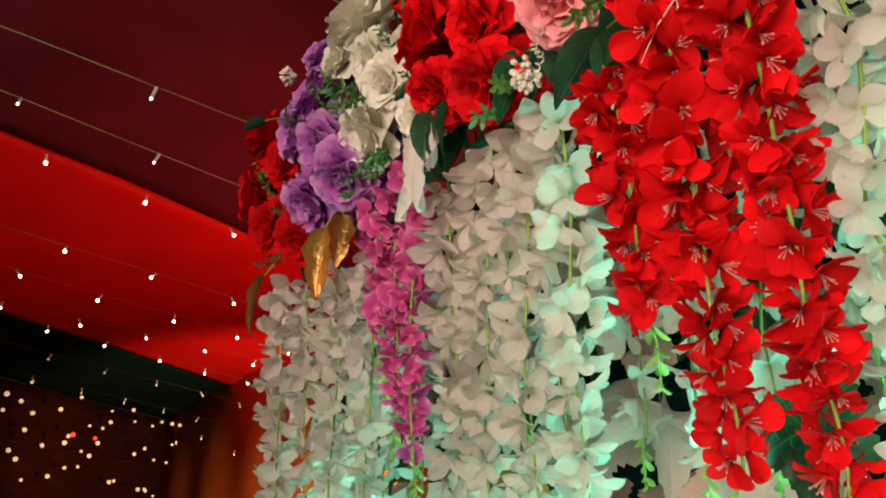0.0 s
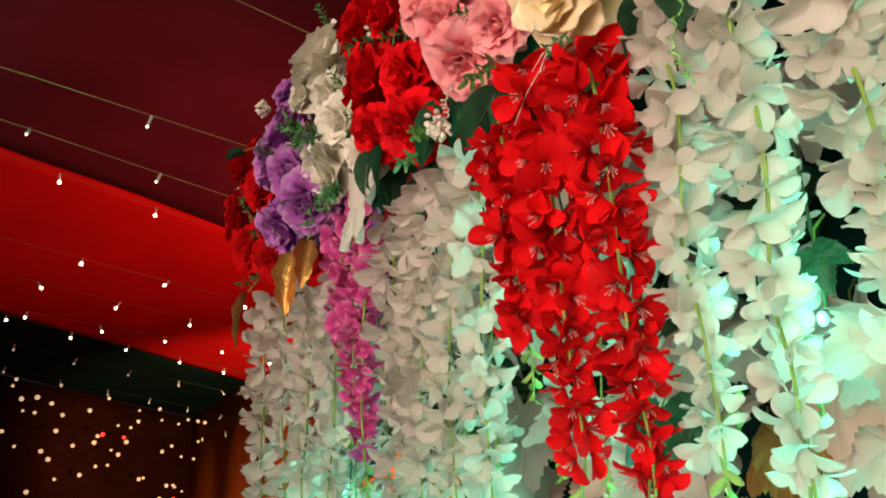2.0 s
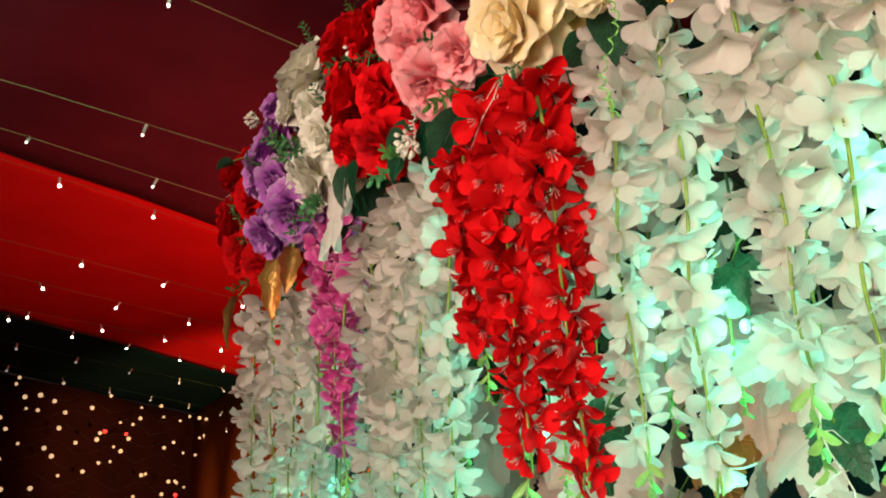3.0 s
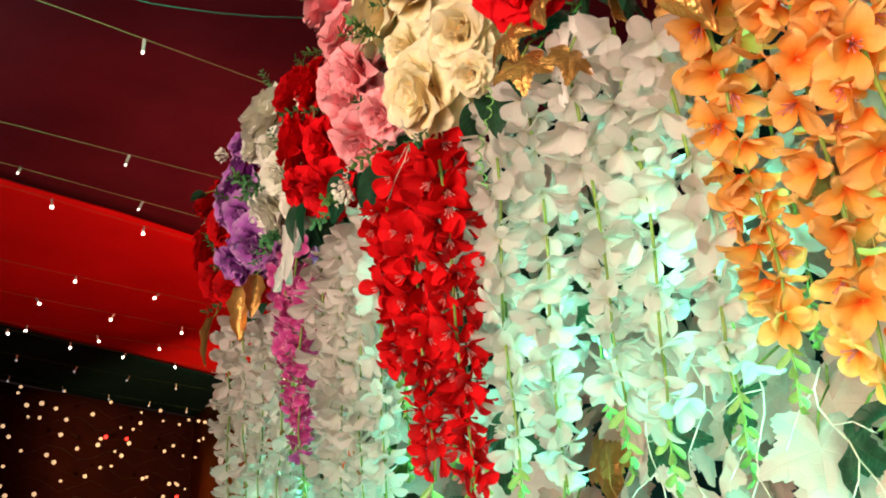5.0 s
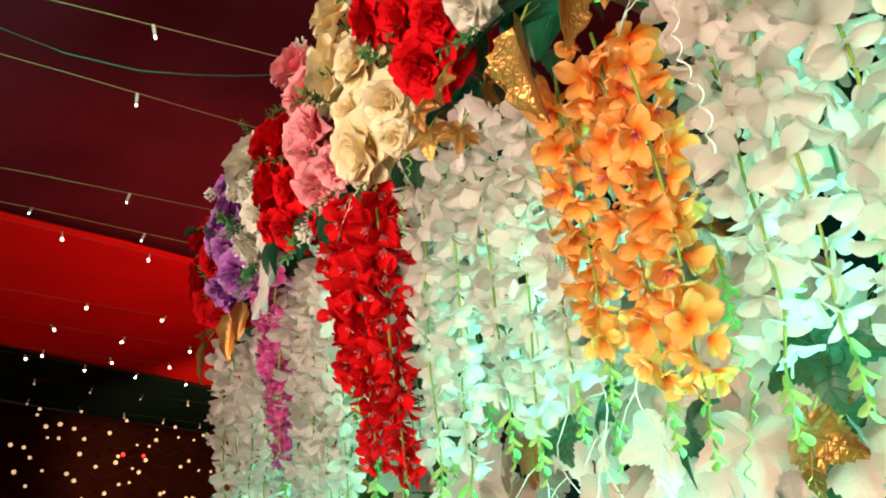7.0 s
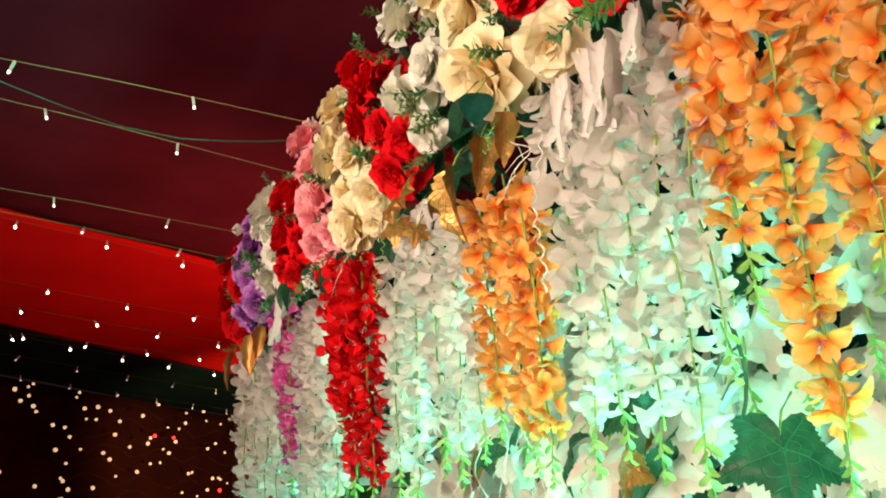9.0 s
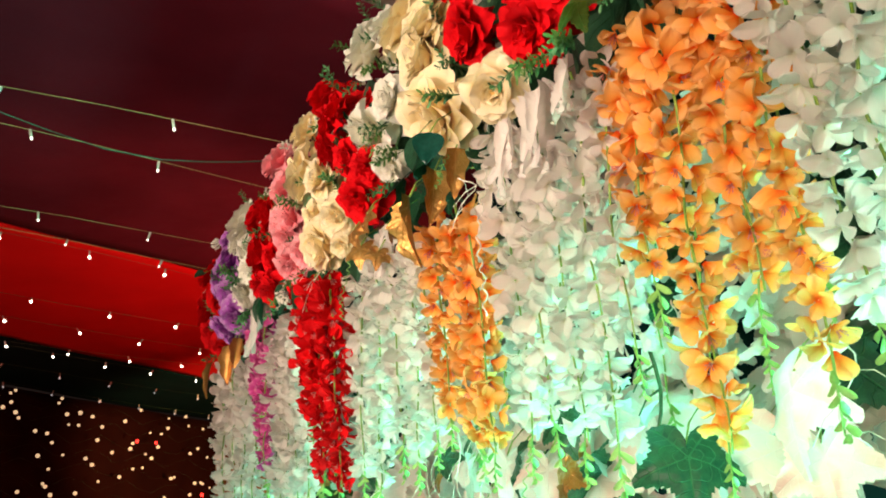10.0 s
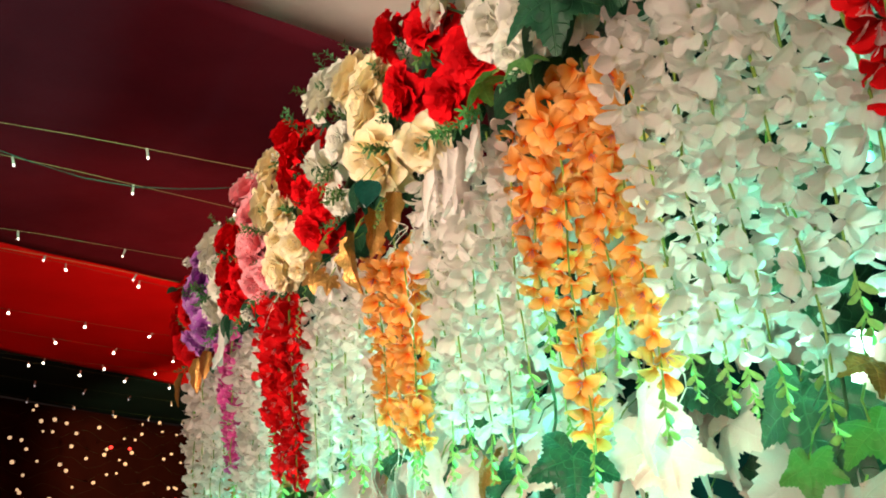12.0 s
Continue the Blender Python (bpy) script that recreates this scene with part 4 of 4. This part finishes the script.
for s, top, bottom, half in ((1.664, 2.20, 1.80, 0.032), (1.714, 2.20, 1.78, 0.031), (1.764, 2.20, 1.77, 0.031), (1.808, 2.20, 1.75, 0.030), (1.853, 2.20, 1.82, 0.034), (1.90, 2.18, 1.745, 0.033)):
    strand("white", s, -0.03, top, bottom, half)
strand("red", 1.945, -0.02, 2.15, 1.90, 0.034)
strand("red", 2.00, -0.02, 2.15, 1.86, 0.034)
# a second row hangs behind
s = -0.26
while s < 2.05:
    strand("white", s, -0.165 + rng.uniform(-0.015, 0.015), 2.20 + rng.uniform(-0.03, 0.02), (1.87 if s < 1.55 else 1.80) + rng.uniform(-0.06, 0.06), 0.035, 1.15, step=0.020)
    s += 0.085 * rng.uniform(0.85, 1.15)

# ---- loose leaves in the garland ----
GOLD, GREEN, WHITE = "crinkled gold foil leaf in the garland", "toothed dark green cloth leaf in the garland", "white cloth vine leaf of the backing"
for s, d, z, way, size in ((0.027, 0.02, 2.20, (0.1, 0.2, -1), 1.0), (-0.03, 0.0, 2.20, (-0.2, 0.2, -1), 0.8), (0.06, 0.01, 2.21, (0.25, 0.2, -1), 0.8), (-0.24, 0.0, 2.22, (-0.3, 0.3, -1), 1.0), (1.15, 0.0, 2.20, (0.2, 0.2, -1), 0.8)):
    lone_leaf("gold_leaf", rng.choice(LEAF["gold"]), s, d, z, way, 20, size, GOLD)
for s, d, z, way, spin, size in ((1.068, 0.035, 2.155, (0.05, 0.15, -1), -25, 0.95), (1.12, 0.02, 2.175, (0.25, 0.2, -1), 30, 0.75), (1.03, 0.02, 2.165, (-0.5, 0.1, -1), 10, 0.5)):
    lone_leaf("gold_leaf", rng.choice(FOIL), s, d, z, way, spin, size, "large pleated gold foil leaf hanging under the roses")
for s, d, z in ((0.905, 0.03, 2.195), (0.852, 0.03, 2.188), (0.865, 0.025, 2.155), (0.99, 0.025, 2.145), (0.923, 0.02, 2.126)):
    lone_leaf("gold_leaf", rng.choice(VINE["gold"]), s, d, z, (rng.uniform(-0.5, 0.5), 0.3, -1), rng.uniform(-40, 40), rng.uniform(0.42, 0.52), GOLD)
for s, d, z, way, size in ((0.444, 0.0, 2.24, (-0.5, 0.3, -0.8), 0.75), (0.479, -0.02, 2.25, (0.1, 0.3, -1), 0.75), (0.30, 0.02, 2.25, (0.0, 0.3, -1), 0.7), (0.55, 0.0, 2.20, (-1, 0.1, -0.45), 0.75), (0.55, -0.01, 2.20, (-0.45, 0.1, -0.9), 0.55), (0.345, 0.03, 2.225, (-0.3, 0.2, -1), 0.55), (1.62, 0.02, 2.27, (0.2, 0.3, -1), 1.1), (1.57, 0.0, 2.26, (-0.3, 0.3, -0.9), 1.0),
                           (1.68, 0.0, 2.26, (0.4, 0.3, -0.9), 1.0), (0.76, -0.02, 2.2, (0.3, 0.3, -0.9), 0.7), (0.72, -0.03, 2.2, (-0.3, 0.3, -0.9), 0.7), (-0.15, 0.05, 2.45, (-0.9, 0.4, 0.1), 0.4)):
    lone_leaf("green_leaf", rng.choice(LEAF["green"]), s, d, z, way, rng.uniform(-20, 20), size, GREEN)
for k in range(58):
    s = -0.15 + 0.034 * k + rng.uniform(-0.02, 0.02)
    lone_leaf("green_leaf", rng.choice(LEAF["green"]), s, -0.06 + rng.uniform(-0.03, 0.02), 2.27 + rng.uniform(-0.04, 0.08), (rng.uniform(-0.9, 0.9), rng.uniform(0.0, 0.5), rng.uniform(-1.2, 0.2)), rng.uniform(-40, 40), rng.uniform(0.7, 1.0), GREEN)
for k in range(30):
    s = -0.12 + 0.065 * k + rng.uniform(-0.03, 0.03)
    lone_leaf("green_leaf", rng.choice(VINE["green"]), s, -0.11 + rng.uniform(-0.03, 0.02), 2.29 + rng.uniform(-0.05, 0.06), (rng.uniform(-0.9, 0.9), rng.uniform(0.0, 0.4), -1), rng.uniform(-30, 30), rng.uniform(0.7, 1.0), "dark green cloth vine leaf behind the roses", "vine leaf")
lone_leaf("green_leaf", VINE["green"][1], 1.635, 0.04, 2.235, (0.15, 0.3, -1), 10, 1.1, "large dark green cloth leaf above orange flowers", "vine leaf")
lone_leaf("green_leaf", VINE["green"][2], 1.70, 0.02, 2.25, (0.4, 0.2, -1), -20, 1.0, "large dark green cloth leaf above orange flowers", "vine leaf")
lone_leaf("green_leaf", VINE["light"][1], 1.555, 0.03, 2.195, (0.5, 0.3, -0.6), -15, 0.5, "light green cloth leaf under the roses")
lone_leaf("green_leaf", rng.choice(VINE["light"]), 1.496, 0.04, 2.20, (-0.6, 0.4, -0.4), 10, 0.6, "light green cloth leaf under the roses")
lone_leaf("green_leaf", rng.choice(LEAF["green"]), 1.14, 0.05, 2.22, (0.1, 0.5, -1), 0, 0.6, "glossy dark green cloth leaf under cream roses")


def ribbon(s, d, z, length, width, lean, seed):
    """A torn strip of white cloth that hangs from the garland."""
    bm = bmesh.new()
    r = random.Random(seed)
    for strip in range(3):
        jag = [r.uniform(0.78, 1.08) for i in range(30)]
        long = length * r.uniform(0.6, 1.1)
        sheet(bm, pose(0.010 * (strip - 1), 0.004 * strip, 0, -90 + lean + r.uniform(-8, 8), 0, r.uniform(-12, 12)), long,
              lambda v: 0.45 * width * jag[int(v * 25)] * (1 - 0.5 * v), 26, 4, cup=0.9, curl=0.15, ruffle=0.05, twist=r.uniform(-0.2, 0.2), seed=seed + strip)
    bmesh.ops.remove_doubles(bm, verts=bm.verts, dist=0.004)
    ob = new("ribbon", mesh_of("ribbon", bm, M["ribbon"]))
    ob.matrix_basis = WALL @ pose(s, d, z, 0, 0, r.uniform(-40, 40))
    return tagged(ob, "torn white cloth ribbon hanging from the garland", "ribbon", "white ribbons")


for k, (s, d, z, length, width) in enumerate(((0.275, 0.02, 2.22, 0.13, 0.022), (0.30, 0.01, 2.24, 0.10, 0.014), (1.32, -0.01, 2.19, 0.12, 0.024), (1.40, -0.01, 2.19, 0.10, 0.022), (1.36, -0.015, 2.18, 0.10, 0.026), (1.27, -0.01, 2.18, 0.12, 0.020), (0.90, -0.01, 2.18, 0.10, 0.014))):
    ribbon(s, d, z, length, width, 5, k)


def curl_wire(s, d, z, length, seed):
    """A thin curly tendril."""
    bm = bmesh.new()
    n = 60
    tube(bm, [Vector((0.003 * math.sin(0.9 * i) + 0.008 * math.sin(0.13 * i + seed), 0.003 * math.cos(0.9 * i) + 0.02 * i / n, -length * i / n)) for i in range(n)], 0.0009, 5)
    ob = new("tendril", mesh_of("tendril", bm, M["berry" if seed % 2 else "bud"]))
    ob.matrix_basis = WALL @ pose(s, d, z)
    return tagged(ob, "thin curly plastic tendril among the flowers", "tendril", "tendrils")


for k, (s, d, z, length) in enumerate(((0.80, 0.02, 2.16, 0.12), (1.24, 0.02, 2.12, 0.20), (1.17, 0.03, 2.17, 0.05), (0.50, 0.03, 2.22, 0.07), (1.12, -0.1, 1.86, 0.14))):
    curl_wire(s, d, z, length, k)

# ---- the leafy backing below and behind the strands ----


def vine_leaves():
    kinds = {"white": WHITE, "green": "dark green cloth vine leaf of the backing", "pink": "pale pink cloth vine leaf of the backing", "gold": "gold foil vine leaf of the backing", "light": "light green cloth vine leaf of the backing"}
    for i in range(34):
        for j in range(9):
            s = -0.35 + 0.075 * i + rng.uniform(-0.03, 0.03)
            z = 1.52 + 0.085 * j + rng.uniform(-0.03, 0.03)
            greenish = 0.75 if s > 1.62 else 0.30
            x = rng.random()
            kind = "green" if x < greenish else ("pink" if x < greenish + 0.24 else ("gold" if x > 0.97 and s < 1.3 else ("light" if x > 0.93 else "white")))
            if s > 1.1 and s < 1.62 and j < 4 and rng.random() < 0.3:
                kind = "green"
            if 0.65 < s < 1.48 and z < 2.0 and kind == "green" and rng.random() < 0.8:
                kind = rng.choice(("white", "pink"))
            d = -0.27 + rng.uniform(-0.05, 0.05)
            lone_leaf(kind + "_vine_leaf", rng.choice(VINE[kind]), s, d, z, (rng.uniform(-0.7, 0.7), rng.uniform(-0.1, 0.5), -1), rng.uniform(-35, 35), rng.uniform(1.0, 1.5), kinds[kind], "vine leaf", "vine leaves of the backing")


vine_leaves()
for k in range(30):
    kind = ("white", "pink", "white", "white", "pink")[k % 5]
    lone_leaf(kind + "_vine_leaf", VINE[kind][k % 3], 0.66 + 0.032 * k + rng.uniform(-0.02, 0.02), -0.215 + rng.uniform(-0.012, 0.012), (1.79, 1.88)[k % 2] + rng.uniform(-0.04, 0.05), (rng.uniform(-0.5, 0.5), 0.3, -1), rng.uniform(-30, 30), rng.uniform(0.9, 1.25),
              "white cloth vine leaf behind the strands" if kind == "white" else "pale pink cloth vine leaf behind the strands", "vine leaf", "vine leaves of the backing")
lone_leaf("green_vine_leaf", VINE["green"][0], 1.385, -0.105, 1.755, (0.3, 0.3, -1), 10, 1.0, "large dark green cloth vine leaf below the strands", "vine leaf")
lone_leaf("green_vine_leaf", VINE["green"][1], 1.705, -0.14, 1.77, (0.1, 0.3, -1), -10, 1.2, "large dark green cloth vine leaf below the strands", "vine leaf")
lone_leaf("white_vine_leaf", VINE["white"][1], 1.53, -0.11, 1.80, (-0.2, 0.3, -1), 15, 1.2, WHITE, "vine leaf")
lone_leaf("pink_vine_leaf", VINE["pink"][2], 0.80, -0.15, 1.90, (0.2, 0.3, -1), 15, 1.1, "pale pink cloth vine leaf of the backing", "vine leaf")
lone_leaf("green_vine_leaf", VINE["green"][2], 0.98, -0.17, 1.80, (-0.4, 0.3, -1), 15, 0.8, "dark green cloth vine leaf of the backing", "vine leaf")


def twig(s, d, z, length, seed):
    r = random.Random(seed)
    ob = thing("twig", WALL @ pose(s, d, z), "dark bare vine twig in the backing", "twig", "vine twigs")
    points = [Vector((0.015 * math.sin(i * 0.8 + seed), 0.01 * math.cos(i), -length * i / 6)) for i in range(7)]
    bm = bmesh.new()
    tube(bm, points, 0.0028, 6, 0.6)
    part("stem", bm, ob, mat=M["stem_dark"])
    for k in (1, 2, 4):
        end = points[k] + Vector((r.choice((-1, 1)) * 0.03, 0.01, -0.025))
        bm = bmesh.new()
        tube(bm, [points[k], (points[k] + end) / 2 + Vector((0, 0.004, 0.004)), end], 0.0016, 5, 0.6)
        part("branch", bm, ob, mat=M["stem_dark"])
    return ob


twig(1.345, -0.11, 1.87, 0.15, 1)
twig(1.74, -0.13, 1.90, 0.20, 4)

for name, kind, mesh, s, d, z, way, spin, size, label in (
        ("pink_vine_leaf", "pink", 0, 1.525, -0.13, 1.735, (0.3, 0.3, -1), -15, 0.9, "salmon pink cloth vine leaf below the strands"),
        ("gold_vine_leaf", "gold", 1, 1.815, -0.08, 1.765, (0.5, 0.3, -0.8), 20, 0.5, "gold foil vine leaf below the strands"),
        ("light_vine_leaf", "light", 0, 1.745, -0.07, 1.69, (0.1, 0.4, -1), 10, 0.5, "light green cloth vine leaf below the strands"),
        ("light_vine_leaf", "light", 1, 1.815, -0.06, 1.71, (0.6, 0.3, -0.8), -25, 0.6, "light green cloth vine leaf below the strands"),
        ("green_vine_leaf", "green", 2, 1.75, -0.13, 1.88, (0.2, 0.3, -1), 15, 0.8, "dark green cloth vine leaf among the strands"),
        ("white_vine_leaf", "white", 0, 0.945, -0.17, 1.80, (0.2, 0.3, -1), 15, 0.85, "large white cloth vine leaf below the strands"),
        ("pink_vine_leaf", "pink", 1, 0.86, -0.16, 1.80, (-0.2, 0.3, -1), -15, 0.9, "pale pink cloth vine leaf below the strands"),
        ("white_vine_leaf", "white", 2, 1.27, -0.16, 1.80, (-0.2, 0.3, -1), -15, 1.0, "white cloth vine leaf below the strands"),
        ("pink_vine_leaf", "pink", 2, 1.05, -0.17, 1.78, (0.2, 0.3, -1), 15, 0.9, "pale pink cloth vine leaf below the strands"),
        ("green_vine_leaf", "green", 0, 0.909, -0.13, 1.84, (-0.5, 0.3, -0.8), 35, 0.55, "small dark green cloth vine leaf below the strands"),
        ("green_vine_leaf", "green", 1, 0.82, -0.13, 1.82, (0.5, 0.3, -0.8), -35, 0.6, "small dark green cloth vine leaf below the strands"),
        ("green_vine_leaf", "green", 2, 0.789, -0.09, 1.95, (0.3, 0.3, -0.8), -20, 0.45, "small dark green cloth vine leaf among the strands"),
        ("gold_vine_leaf", "gold", 0, 1.145, -0.13, 1.77, (-0.2, 0.3, -1), 20, 0.8, "gold foil vine leaf below the strands"),
        ("green_vine_leaf", "green", 0, 1.17, -0.12, 1.83, (0.3, 0.3, -1), -20, 0.8, "dark green cloth vine leaf among the strands"),
        ("green_vine_leaf", "green", 1, 0.606, -0.10, 1.86, (0.0, 0.3, -1), 10, 0.9, "dark green cloth vine leaf behind the red strand"),
        ("gold_vine_leaf", "gold", 2, 0.248, -0.11, 1.86, (0.2, 0.3, -1), 10, 0.7, "gold foil vine leaf below the strands")):
    lone_leaf(name, VINE[kind][mesh], s, d, z, way, spin, size, label, "vine leaf", "vine leaves of the backing")

# the glossy round leaf under the cream roses
M["glossy"] = plain("glossy_dark_green_leaf", (0.006, 0.042, 0.030), 0.14)
lone_leaf("round_leaf", leaf_mesh("leaf", M["glossy"], 0.062, 0.027, 0, 0, 3, 0.2), 1.185, 0.06, 2.195, (0.2, 0.3, -1), 25, 0.8, "glossy dark green round leaf under cream roses")


def root(s, d, z, length, seed):
    """Thin pale branching stems below the strands."""
    r = random.Random(seed)
    ob = thing("root_stem", WALL @ pose(s, d, z), "thin pale branching plastic stem below the strands", "stem", "pale branching stems")
    points = [Vector((0.012 * math.sin(0.9 * i + seed), 0.006 * math.cos(i), -length * i / 8)) for i in range(9)]
    bm = bmesh.new()
    tube(bm, points, 0.0009, 5, 0.6)
    part("stem", bm, ob, mat=M["berry"])
    for k in range(1, 8, 2):
        way = Vector((r.choice((-1, 1)) * r.uniform(0.015, 0.04), r.uniform(0, 0.02), -r.uniform(0.01, 0.04)))
        bm = bmesh.new()
        tube(bm, [points[k], points[k] + way * 0.5 + Vector((0, 0, 0.005)), points[k] + way], 0.0007, 4, 0.5)
        part("branch", bm, ob, mat=M["berry"])
    return ob


for k, (s, d, z, length) in enumerate(((0.92, -0.06, 1.87, 0.13), (0.97, -0.07, 1.84, 0.12), (0.85, -0.08, 1.85, 0.11), (1.03, -0.07, 1.83, 0.10), (0.66, 0.03, 2.20, 0.06), (1.22, 0.03, 2.12, 0.05), (1.60, -0.08, 1.82, 0.10))):
    root(s, d, z, length, k)

# sprays of tiny white flowers and green sprigs that stand out of the garland
for s, d, z, way, kind in ((0.36, 0.04, 2.56, (-0.8, 0.5, 0.2), "berry"), (-0.10, 0.05, 2.52, (-0.8, 0.5, 0.3), "berry"), (1.05, 0.06, 2.24, (-0.3, 0.8, -0.3), "green"),
                           (1.0, 0.06, 2.31, (-0.3, 0.8, -0.3), "green"), (1.45, 0.05, 2.18, (0.0, 0.6, -0.6), "green"), (1.41, 0.05, 2.19, (-0.4, 0.6, -0.6), "green"), (1.22, 0.06, 2.24, (0.0, 0.8, -0.4), "green"), (0.10, 0.06, 2.36, (0.2, 0.9, -0.2), "green"),
                           (0.16, 0.06, 2.33, (0.0, 0.9, -0.4), "green"), (0.20, 0.05, 2.24, (0.0, 0.6, -0.8), "green"), (0.62, 0.07, 2.33, (0.0, 0.9, 0.2), "green"), (0.47, 0.05, 2.20, (0.3, 0.6, -0.6), "berry")):
    ob = thing("flower_spray", WALL @ pose(s, d - 0.03, z), "spray of tiny white flowers" if kind == "berry" else "small spray of light green plastic leaves", "sprig", "sprays in the garland")
    for k in range(3):
        turn = Vector(way) + Vector((rng.uniform(-0.4, 0.4), rng.uniform(-0.2, 0.2), rng.uniform(-0.4, 0.4)))
        part("sprig", rng.choice(SPRIGS[2:] if kind == "green" else BERRIES), ob, aim(Vector((0, 0, 0)), turn, 120 * k, 0.8))["kind"] = "stuff"
